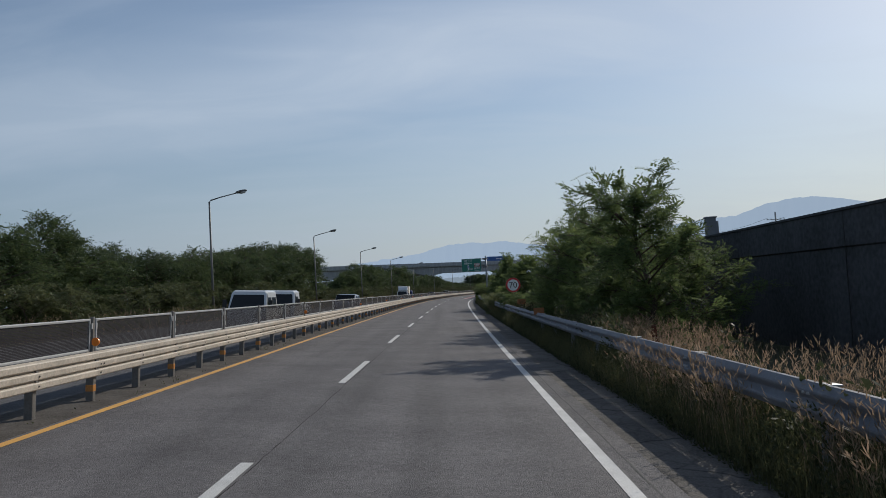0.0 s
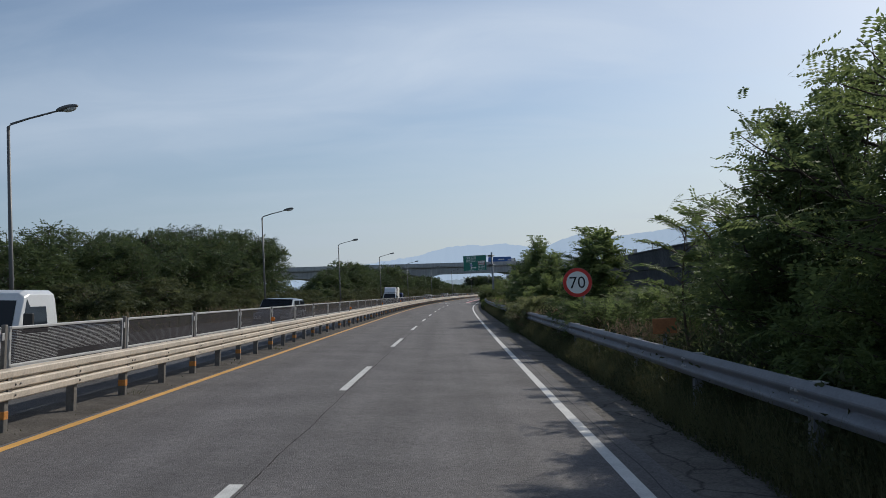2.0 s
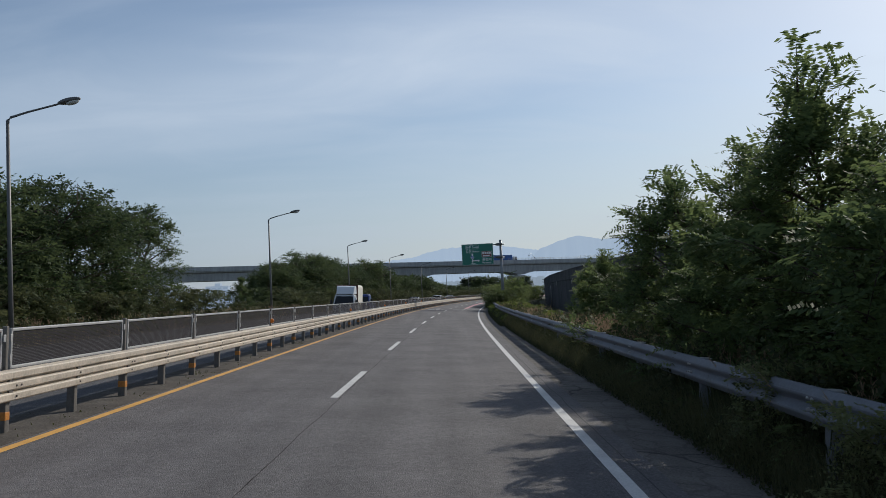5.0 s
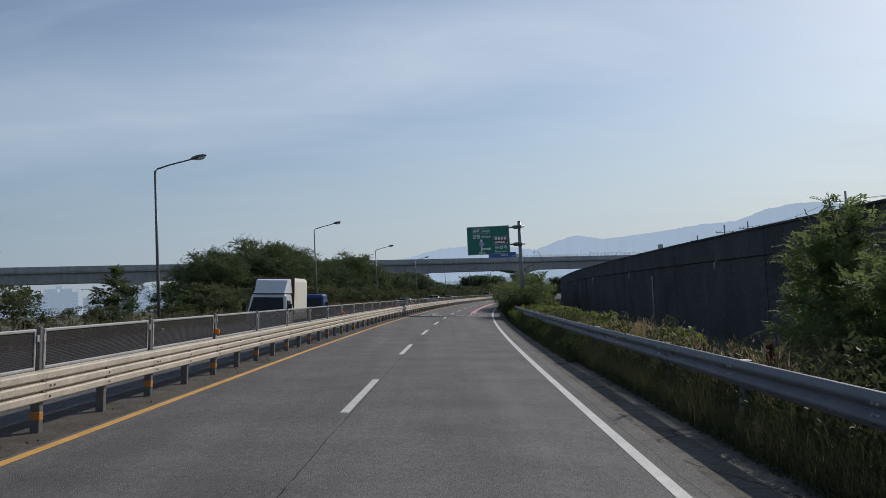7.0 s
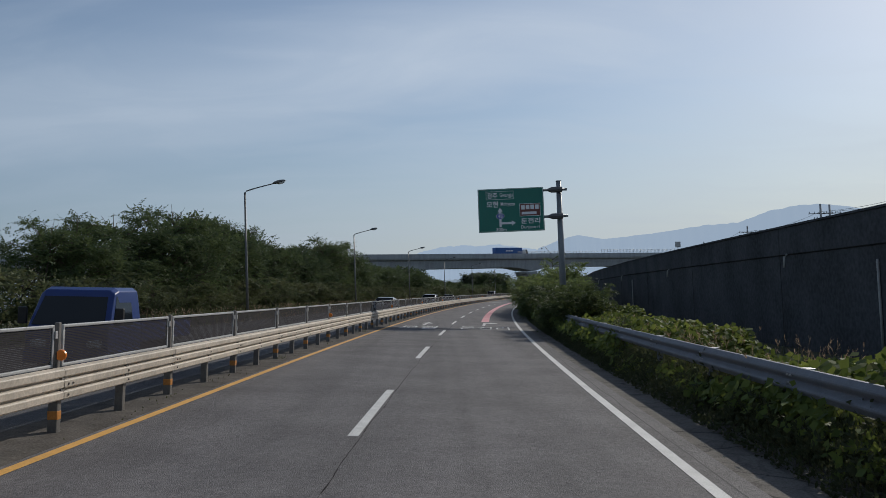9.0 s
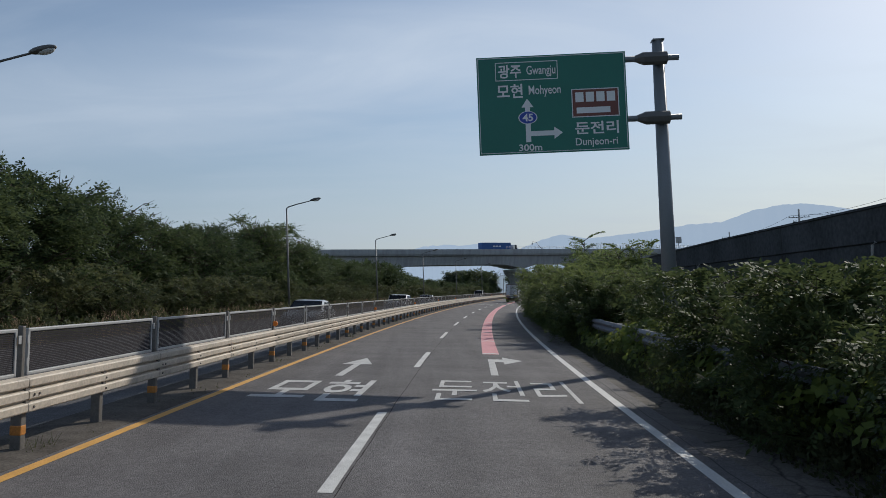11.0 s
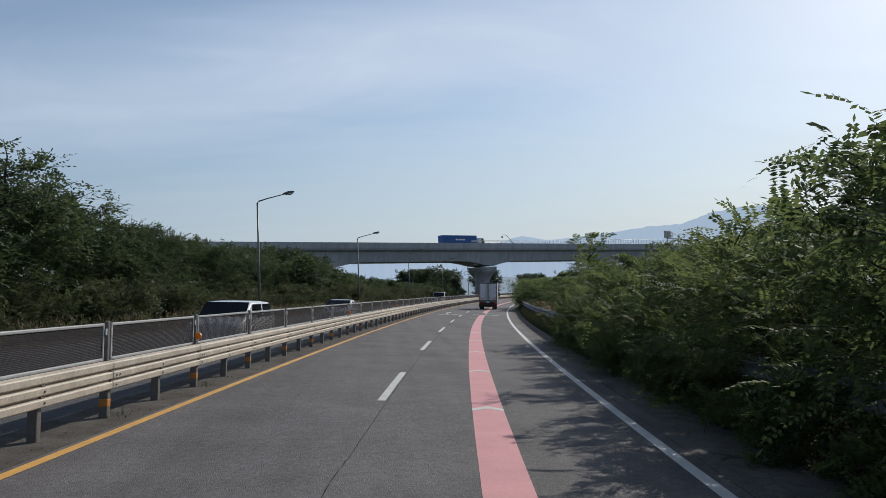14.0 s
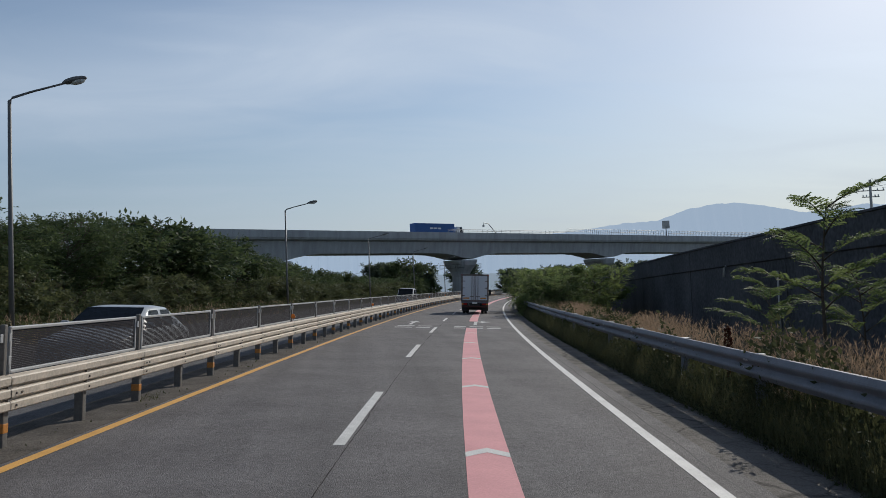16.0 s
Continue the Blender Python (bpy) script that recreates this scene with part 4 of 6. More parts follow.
place(spire, [(0, (110.2, 8.0, 1.0)), (1, (107.0, 8.1, 0.78)), (1, (113.5, 8.4, 0.88)), (0, (117.6, 7.9, 0.92)), (0, (103.4, 7.6, 0.55)), (0, (138.8, 10.0, 0.76)), (1, (143.6, 10.2, 0.74)), (1, (140.8, 9.6, 0.5)), (0, (71.0, 8.7, 0.97)), (1, (67.4, 9.1, 0.88))], rng)
slim.matrix_basis = stand(56.2, 8.7, -0.08, scale=1.0)
sumac = [tree("sumac_sapling", "slender young tree with long feather-shaped leaves", 4.3, (0.95, 1.05, 0.75)[k], 131 + k, (300, 300, 150)[k], (0.66, 0.72, 0.62)[k], 8, (0.19, 0.19, 0.15)[k], (0.066, 0.066, 0.05)[k], LEAF_RIGHT, low=0.38, lead=0.2, group=RIGHT, category="tree", limbs=8, tidy=0.15) for k in range(3)]
place(sumac, [(2, (77, 8.7, 0.98)), (2, (79.5, 9.6, 0.88)), (1, (87.6, 7.3, 0.98)), (0, (88.8, 8.1, 1.24)), (1, (92.8, 8.0, 0.84)), (2, (226.8, 9.8, 1.12)), (2, (264.1, 6.7, 1.05)), (2, (267.5, 8.3, 0.82))], rng, (0.86, 0.95, 0.98))
spots = [(0, (58, 8.2, 1.0)), (1, (62, 8.0, 1.0)), (2, (66.5, 7.9, 1.0)), (1, (84.6, 7.0, 0.85)), (2, (82.6, 6.9, 0.75)), (0, (70.5, 8.8, 0.75)), (2, (80, 8.9, 0.9)), (0, (83, 9.0, 1.05)), (1, (86, 9.2, 1.0)), (2, (89.5, 8.6, 0.95)), (0, (93, 8.4, 0.92)), (1, (97, 8.3, 0.72)), (2, (100, 8.0, 0.7)), (0, (116, 8.3, 0.95)), (2, (119.5, 7.9, 0.75)), (1, (104, 7.9, 1.1)), (2, (107, 8.0, 1.25)), (0, (110, 8.1, 1.2)), (2, (320.5, 7.6, 1.25)), (1, (324, 7.4, 1.6)), (0, (328, 7.6, 1.75)), (2, (325, 10.8, 1.65)), (0, (331, 11, 1.75)), (1, (333, 7.5, 1.7)), (2, (338, 7.4, 1.65)), (0, (343, 7.4, 1.5)), (1, (331, 8.6, 1.3)), (2, (338, 9.0, 1.3)), (0, (345, 9.0, 1.2))]
place(bush, spots, rng, (0.7, 0.75, 0.8))
mound = [tree("round_bush", "dense rounded bush over the guardrail, its shaded side put into dark green leaves", 2.5, 1.75, 221 + k, 2400, 0.34, 5, 0.10, 0.048, LEAF_MOUND_SHADED, low=0.01, lead=0.06, group=RIGHT, category="bush", limbs=30, tidy=0.5, flat_=0.9, twigs=6) for k in range(2)]
place(mound, [(0, (192.0, 6.5, 0.86)), (1, (195.6, 6.3, 1.0)), (0, (199.2, 6.5, 1.0)), (1, (203.0, 7.4, 0.8)), (0, (214.6, 6.9, 0.95)), (1, (217.6, 6.6, 1.1))], rng)
scrub = [tree("verge_scrub", "pale green scrub growing up over the guardrail", 1.9, 0.95, 241 + k, 700, 0.36, 6, 0.085, 0.034, LEAF_SCRUB, low=0.02, lead=0.2, group=RIGHT, category="bush", limbs=20, tidy=0.3, flat_=1.1, twigs=5) for k in range(2)]
place(scrub, [(1, (96.1, 5.95, 0.85)), (0, (97.4, 5.75, 1.02)), (1, (99.0, 5.85, 0.95)), (0, (100.6, 5.8, 0.85)), (1, (96.6, 6.4, 1.1)), (0, (98.8, 6.5, 1.15)), (1, (101.8, 6.2, 0.9)), (0, (104.2, 5.9, 0.75)), (0, (106.6, 6.1, 0.8))], rng, (0.86, 0.86))
hedge = [tree("hedge_bush", "dense green locust bush hiding the guardrail", 3.2, 2.2, 191 + k, 2300, 0.44, 9, 0.078, 0.034, LEAF_HEDGE, low=0.01, lead=0.1, group="hedge over the guardrail", category="bush", limbs=26, tidy=0.25, flat_=0.8, twigs=6) for k in range(3)]
spots = [(i % 3, (s_, 6.85 + 0.25 * math.sin(s_), float(np.interp(s_, [217, 222, 230, 237, 240, 256, 262, 270], [0.80, 1.0, 1.14, 1.12, 1.0, 0.88, 0.84, 0.8])))) for i, s_ in enumerate(np.arange(218.0, 266.0, 2.8))]
place(hedge, spots, rng)
skirt = [tree("hedge_bush", "low green locust bush in front of the guardrail", 3.2, 2.2, 201 + k, 1000, 0.60, 7, 0.135, 0.060, LEAF_HEDGE, low=0.01, lead=0.1, group="hedge over the guardrail", category="bush", limbs=14) for k in range(3)]
spots = [(i % 3, (s_, 5.75 + 0.2 * math.cos(3 * s_), 0.35 + 0.05 * math.sin(2 * s_))) for i, s_ in enumerate(np.arange(219.0, 264.5, 1.5))]
place(skirt, spots, rng)
spots = [(1, (217.5, 8.8, 0.7)), (2, (264.0, 8.3, 1.05)), (0, (266.3, 8.2, 0.95)), (1, (269.0, 10.2, 0.7)), (2, (266, 9.8, 1.1))]
place(hedge, spots, rng)


def sapling(s_, u_, h, reach, seed, turn, arms=8):
    """A loose young locust: a bent stem, long arching branches and feathery leaves set along them."""
    rng = np.random.default_rng(seed)
    t = thing("locust_sapling", "loose young locust with long arching feathery branches", "tree", stand(s_, u_, ground_height(s_, u_) - level(s_, u_) - 0.03, turn), RIGHT)
    bm = bmesh.new()
    stem = [np.array([0.10 * h * math.sin(q * 2.2) * 0.5, 0.05 * h * math.sin(q * 3.1), q * 0.86 * h - 0.2 * (q == 0)]) for q in np.linspace(0, 1, 7)]
    tube(bm, stem, [0.011 * h * (1 - 0.13 * k) for k in range(7)], 7)
    part("trunk", bm, BARK, t, "thin brown stem", smooth=True)
    org, way, length = [], [], []
    for i in range(arms):
        f = 0.42 + 0.58 * (i + rng.uniform(0, 0.5)) / arms
        b = np.array([np.interp(f, np.linspace(0, 1, 7), [p[a] for p in stem]) for a in range(3)])
        az = i * 2.4 + rng.uniform(-0.4, 0.4)
        out = np.array([math.cos(az), math.sin(az), 0])
        L = reach * rng.uniform(0.7, 1.1) * (1.15 - 0.45 * f)
        arc = [b + out * L * q + np.array([0, 0, L * (0.75 * q - 0.32 * q * q)]) for q in np.linspace(0, 1, 6)]
        part("branch", tube(bmesh.new(), arc, [0.0045 * h * (1 - 0.15 * k) for k in range(6)], 5), BARK, t, smooth=True)
        n = int(12 + 8 * L)
        for j in range(n):
            q = 0.18 + 0.82 * (j + 0.5) / n
            p = np.array([np.interp(q, np.linspace(0, 1, 6), [a[k] for a in arc]) for k in range(3)])
            ax = out * 0.75 + np.array([0, 0, 0.75 - 0.64 * q])
            sd = np.array([-out[1], out[0], 0]) * (1 if j % 2 else -1)
            d = ax * 0.75 + sd * rng.uniform(0.5, 1.0) + np.array([0, 0, rng.uniform(0.0, 0.5)])
            org.append(p)
            way.append(d / np.linalg.norm(d))
            length.append(rng.uniform(0.30, 0.52) * (1.1 - 0.35 * q))
    v = frond_leaves(np.array(org), np.array(way), np.array(length), 9, 0.085, 0.034, rng, 0.3, 0.12)
    hang("crown", quads_mesh(v, LEAF_RIGHT), t, label="feathery green leaves")


for s_, u_, h, reach, seed, turn, arms in ((277.8, 8.9, 4.6, 1.7, 301, 40, 11), (279.3, 10.2, 3.0, 1.5, 303, 220, 10), (283.5, 10.0, 2.6, 1.5, 302, 130, 9), (226.9, 9.0, 5.3, 1.5, 305, 80, 12), (236.8, 8.0, 6.5, 1.6, 306, 10, 14), (88.0, 7.4, 4.1, 1.3, 307, 200, 10), (77.5, 8.2, 4.4, 1.5, 308, 60, 10)):
    sapling(s_, u_, h, reach, seed, turn, arms)


# ---------------------------------------------------------------- lettering
def letters(text, bold=0.0):
    """Flat outline of a word in Blender's own font, as a mesh about its middle, one unit high."""
    c = bpy.data.curves.new("text", "FONT")
    c.body, c.offset, c.align_x, c.align_y, c.resolution_u = text, bold, "CENTER", "CENTER", 3
    ob = new("text", c)
    bpy.context.view_layer.update()
    me = bpy.data.meshes.new_from_object(ob.evaluated_get(bpy.context.evaluated_depsgraph_get()))
    bpy.data.objects.remove(ob)
    co = np.array([v.co for v in me.vertices])
    lo, hi = co.min(0), co.max(0)
    me.transform(Matrix.Translation((-(lo[0] + hi[0]) / 2, -(lo[1] + hi[1]) / 2, 0)))
    me.transform(Matrix.Diagonal((1 / (hi[0] - lo[0]), 1 / (hi[1] - lo[1]), 1, 1)))
    return me


def word(text, material, parent, m, w, h, bold=0.0, name="lettering", label=""):
    me = letters(text, bold)
    me.materials.clear()
    me.materials.append(material)
    return hang(name, me, parent, m @ Matrix.Diagonal((w, h, 1, 1)), label)


# ---------------------------------------------------------------- paint on the road
def road_pose(s, u, z=0.008):
    return stand(s, u, z, lean=True)


def flat(points, material, name, s, u, z=0.007, label=""):
    """One or several convex patches of paint."""
    bm = bmesh.new()
    for piece in points if isinstance(points[0][0], tuple) else [points]:
        bm.faces.new([bm.verts.new((x, y, 0)) for x, y in piece])
    return part(name, bm, material, road, label, m=road_pose(s, u, z))


STRAIGHT = [[(-0.09, 0), (0.09, 0), (0.09, 3.0), (-0.09, 3.0)], [(-0.40, 3.0), (0.40, 3.0), (0, 5.0)]]
TURN = [[(-0.09, 0), (0.09, 0), (0.09, 3.75), (-0.09, 3.75)], [(-0.09, 3.75), (0.34, 3.75), (0.34, 4.65), (-0.09, 4.65)], [(0.34, 3.0), (0.90, 4.25), (0.34, 5.4)]]
CHEVRON = [[(-0.265, 0), (0, 0.28), (0, 0.56), (-0.265, 0.28)], [(0, 0.28), (0.265, 0), (0.265, 0.28), (0, 0.56)]]
word("모현", WORN_PAINT, road, road_pose(200.45, -1.62), 2.05, 3.4, 0.012, "road_lettering", "white painted place name")
word("둔전리", WORN_PAINT, road, road_pose(200.9, 2.05), 2.8, 3.5, 0.0, "road_lettering", "white painted place name")
flat(STRAIGHT, WORN_PAINT, "road_arrow", 203.0, -1.6, label="white straight-on arrow")
flat(TURN, WORN_PAINT, "road_arrow", 203.8, 1.98, label="white right-turn arrow")
for a, b in ((-2.1, -1.2), (-1.0, -0.3), (0.9, 1.5), (1.7, 2.4), (2.6, 3.3)):
    for s in (302.6, 304.2):
        flat([(a, 0), (b, 0), (b, 0.55), (a, 0.55)], WORN_PAINT, "road_lettering", s, 0.0, label="worn white road lettering")
flat(STRAIGHT, WORN_PAINT, "road_arrow", 306.0, -1.6)
flat(TURN, WORN_PAINT, "road_arrow", 306.5, 1.98)


def guide_u(s):
    return float(np.interp(s, [210, 223, 258, 275, 300, 400], [2.0, 1.93, 1.87, 1.82, 1.82, 1.9]))


for a, b in ((210.4, 303.2), (311.5, 470.0)):
    part("guide_strip", sweep(None, a, b, 3.0, top=lambda s: [(guide_u(s) - 0.265, 0.004), (guide_u(s) + 0.265, 0.004)]), PINK_PAINT, road, "pink guide strip for the exit lane")
k = 210.4
while k < 470:
    if not 302 < k < 312:
        flat(CHEVRON, WHITE_PAINT, "chevron", k, guide_u(k), label="white chevron on the pink strip")
    k += 6.74


# ---------------------------------------------------------------- direction sign
SIGN_GREEN = mat("sign_green", (0.012, 0.16, 0.115), rough=0.4, var=0.08, scale=1.0)
SIGN_WHITE = mat("sign_white", (0.75, 0.76, 0.75), rough=0.4, var=0.05)
SIGN_BLUE = mat("sign_blue", (0.02, 0.06, 0.36), rough=0.4, var=0.05)
SIGN_BROWN = mat("sign_brown", (0.16, 0.045, 0.03), rough=0.4, var=0.08)
SIGN_RED = mat("sign_red", (0.55, 0.035, 0.03), rough=0.4, var=0.08)
BLACK = mat("black_paint", (0.012, 0.012, 0.013), rough=0.5, var=0.1)
SIGN_BACK = mat("sign_back", (0.35, 0.36, 0.37), rough=0.5, metal=0.5, var=0.1)
POLE_GREY = mat("sign_pole_paint", (0.20, 0.215, 0.23), rough=0.5, metal=0.2, var=0.12, scale=1.0)


def direction_sign():
    """Its own frame: x to the right as drivers see it, z up, the face towards -y."""
    sg = thing("direction_sign", "green highway direction sign hung from a grey steel pole", "road sign", stand(207.9, 7.15, 0.05))
    bm = bmesh.new()
    tube(bm, [(0, 0, -0.3), (0, 0, 9.3)], [0.235, 0.165], 12)
    part("pole", bm, POLE_GREY, sg, smooth=True)
    part("pole_cap", box(bmesh.new(), (-0.17, -0.17, 9.29), (0.17, 0.17, 9.34), 0.015), POLE_GREY, sg)
    part("base_plate", box(bmesh.new(), (-0.4, -0.4, -0.3), (0.4, 0.4, 0.08), 0.03), CONCRETE, sg)
    for z in (8.72, 7.0):
        bm = bmesh.new()
        tube(bm, [(0.5, -0.3, z), (-5.2, -0.3, z)], 0.085, 10)
        arm = part("arm", bm, POLE_GREY, sg, smooth=True)
        bm = bmesh.new()
        tube(bm, [(-0.75, -0.3, z), (-0.5, -0.3, z), (0.16, -0.3, z), (0.2, -0.3, z)], [0.09, 0.19, 0.19, 0.09], 8)
        part("sleeve", bm, LAMP_GREY, arm, "dark clamp sleeve")
    X0, X1, Z0, Z1 = -5.28, -1.04, 6.10, 8.92
    board = part("board", box(bmesh.new(), (X0, -0.46, Z0), (X1, -0.40, Z1), 0.008), SIGN_GREEN, sg)
    face = Euler((radians(90), 0, 0)).to_matrix().to_4x4()
    W, H = X1 - X0, Z1 - Z0

    def spot(fx, fy, y=-0.464):
        return Matrix.Translation((X0 + fx * W, y, Z1 - fy * H)) @ face

    def say(text, x0, x1, y0, y1, bold=0.01):
        word(text, SIGN_WHITE, board, spot((x0 + x1) / 2, (y0 + y1) / 2, -0.472), (x1 - x0) * W, (y1 - y0) * H, bold)

    def panel(name, x0, x1, y0, y1, material, y=-0.464, label=""):
        a, b = spot(x0, y1, y).translation, spot(x1, y0, y).translation
        part(name, box(bmesh.new(), (a.x, y, a.z), (b.x, y + 0.006, b.z)), material, board, label)

    def border(x0, x1, y0, y1, t):
        bm = bmesh.new()
        for a, b, c, d in ((x0, x1, y0, y0 + t * W / H), (x0, x1, y1 - t * W / H, y1), (x0, x0 + t, y0, y1), (x1 - t, x1, y0, y1)):
            lo, hi = spot(a, d).translation, spot(b, c).translation
            box(bm, (lo.x, -0.468, lo.z), (hi.x, -0.462, hi.z))
        part("border", bm, SIGN_WHITE, board, "thin white border")

    border(0.008, 0.992, 0.012, 0.988, 0.004)
    border(0.125, 0.545, 0.06, 0.25, 0.005)
    say("광주", 0.145, 0.30, 0.085, 0.225, 0.02)
    say("Gwangju", 0.335, 0.53, 0.105, 0.225)
    say("모현", 0.13, 0.305, 0.285, 0.43, 0.02)
    say("Mohyeon", 0.345, 0.56, 0.31, 0.43)
    panel("brown_panel", 0.63, 0.945, 0.365, 0.655, SIGN_BROWN, label="brown panel with a white rim")
    border(0.63, 0.945, 0.365, 0.655, 0.006)
    for k in range(4):
        panel("lettering_bar", 0.655 + 0.07 * k, 0.71 + 0.07 * k, 0.40, 0.50, SIGN_WHITE, -0.470)
    panel("lettering_bar", 0.66, 0.885, 0.555, 0.615, SIGN_WHITE, -0.470)
    say("둔전리", 0.645, 0.935, 0.70, 0.83, 0.02)
    say("Dunjeon-ri", 0.645, 0.925, 0.865, 0.965)
    say("300m", 0.265, 0.42, 0.905, 0.975, 0.02)
    bm = bmesh.new()
    for piece in ([(0.315, 0.885), (0.349, 0.885), (0.349, 0.53), (0.315, 0.53)], [(0.292, 0.53), (0.372, 0.53), (0.332, 0.44)], [(0.349, 0.825), (0.505, 0.825), (0.505, 0.775), (0.349, 0.775)], [(0.505, 0.862), (0.562, 0.80), (0.505, 0.738)]):
        bm.faces.new([bm.verts.new(spot(x, y, -0.469).translation) for x, y in piece])
    part("arrow", bm, SIGN_WHITE, board, "white branching arrow")
    for r, y, m_ in ((1.0, -0.473, SIGN_WHITE), (0.9, -0.477, SIGN_BLUE)):
        bm = bmesh.new()
        c = spot(0.332, 0.635, y).translation
        bm.faces.new([bm.verts.new((c.x + 0.27 * r * math.cos(a), y, c.z + 0.19 * r * math.sin(a))) for a in np.linspace(0, 2 * math.pi, 28)[:-1]])
        part("route_shield", bm, m_, board, "blue oval route shield")
    word("45", SIGN_WHITE, board, spot(0.332, 0.635, -0.481), 0.30, 0.22, 0.03)


direction_sign()


def speed_sign():
    sg = thing("speed_limit_sign", "round speed limit sign with a red rim on a steel post", "road sign", stand(84.9, 6.75, -0.05))
    bm = bmesh.new()
    tube(bm, [(0, 0.05, -0.3), (0, 0.05, 2.6)], 0.038, 8)
    part("post", bm, GALV, sg, smooth=True)
    turn = Matrix.Translation((-0.2, 0, 2.42)) @ Euler((radians(90), 0, 0)).to_matrix().to_4x4()
    plate = None
    for name, r, z0, z1, m_ in (("plate", 0.50, -0.012, 0.0, SIGN_BACK), ("red_ring", 0.495, 0.0, 0.006, SIGN_RED), ("white_disc", 0.378, 0.006, 0.011, SIGN_WHITE)):
        bm = bmesh.new()
        bmesh.ops.create_cone(bm, cap_ends=True, segments=48, radius1=r, radius2=r, depth=z1 - z0, matrix=Matrix.Translation((0, 0, (z0 + z1) / 2)))
        ob = part(name, bm, m_, plate or sg, m=turn if plate is None else None)
        plate = plate or ob
    word("70", BLACK, plate, Matrix.Translation((0, 0, 0.015)), 0.53, 0.40, 0.0)
    part("clamp", box(bmesh.new(), (-0.25, 0.0, 2.3), (0.05, 0.06, 2.36), 0.01), GALV, sg)


speed_sign()
FADED = mat("faded_orange", (0.31, 0.125, 0.045), rough=0.6, var=0.3, scale=6)
for s_, u_, z_ in ((62.3, 5.85, 1.02), (71.5, 5.95, 1.28)):
    mk = thing("marker_board", "small faded orange marker board on a post", "road sign", stand(s_, u_, 0.0), "marker boards")
    part("board", box(bmesh.new(), (-0.21, -0.16, z_), (0.21, -0.14, z_ + 0.27), 0.01), FADED, mk)
    part("post", box(bmesh.new(), (-0.03, -0.14, -0.3), (0.03, -0.10, z_ + 0.25)), GALV, mk)


# ---------------------------------------------------------------- vehicles
TYRE = mat("tyre", (0.018, 0.018, 0.018), rough=0.85, var=0.2)
RIM = mat("rim", (0.35, 0.35, 0.36), rough=0.35, metal=0.8, var=0.1)
BOX_WHITE = mat("box_white", (0.62, 0.64, 0.66), rough=0.45, var=0.07, scale=0.8, fine=12)
TRUCK_FRAME = mat("truck_frame", (0.17, 0.14, 0.125), rough=0.55, metal=0.3, var=0.25, scale=3)
CHASSIS = mat("chassis_black", (0.03, 0.026, 0.024), rough=0.7, var=0.3, scale=4)
RUST = mat("rusty_red", (0.085, 0.036, 0.026), rough=0.75, var=0.35, scale=5)
TAIL_RED = mat("tail_light", (0.42, 0.02, 0.015), rough=0.25, var=0.05)
TAIL_AMBER = mat("amber_light", (0.70, 0.30, 0.04), rough=0.25, var=0.05)
CAR_GLASS = glass_mat("car_glass", (0.012, 0.016, 0.02))
HEADLIGHT = glass_mat("headlight_glass", (0.55, 0.57, 0.6), 0.1)
CAR_WHITE = glass_mat("white_car_paint", (0.62, 0.63, 0.64), 0.25)
CAR_SILVER = glass_mat("silver_car_paint", (0.36, 0.38, 0.40), 0.28)
CAR_BLUE = glass_mat("blue_car_paint", (0.022, 0.045, 0.17), 0.28)
CAR_GREY = glass_mat("grey_car_paint", (0.14, 0.17, 0.22), 0.28)
CANVAS = mat("cream_canvas", (0.60, 0.58, 0.52), rough=0.8, var=0.08, scale=1.5)
CONTAINER = mat("blue_container", (0.03, 0.10, 0.30), rough=0.55, var=0.12)


def wheel(parent, x, y, r=0.33, w=0.22):
    bm = bmesh.new()
    s = 1 if x > 0 else -1
    tube(bm, [(x - s * w, y, r), (x - s * (w - 0.03), y, r), (x - s * 0.03, y, r), (x, y, r)], [r * 0.9, r, r, r * 0.9], 20)
    t = part("wheel", bm, TYRE, parent, "black tyre", smooth=False)
    bm = bmesh.new()
    tube(bm, [(x - s * 0.05, y, r), (x + s * 0.004, y, r), (x + s * 0.012, y, r)], [r * 0.62, r * 0.62, r * 0.25], 16)
    part("rim", bm, RIM, t)


def loft(rings, cap=True):
    bm = bmesh.new()
    vs = [[bm.verts.new(p) for p in ring] for ring in rings]
    n = len(vs[0])
    for a, b in zip(vs[:-1], vs[1:]):
        for k in range(n):
            bm.faces.new((a[k], a[(k + 1) % n], b[(k + 1) % n], b[k]))
    if cap:
        bm.faces.new(vs[0][::-1])
        bm.faces.new(vs[-1])
    bmesh.ops.recalc_face_normals(bm, faces=bm.faces)
    return bm


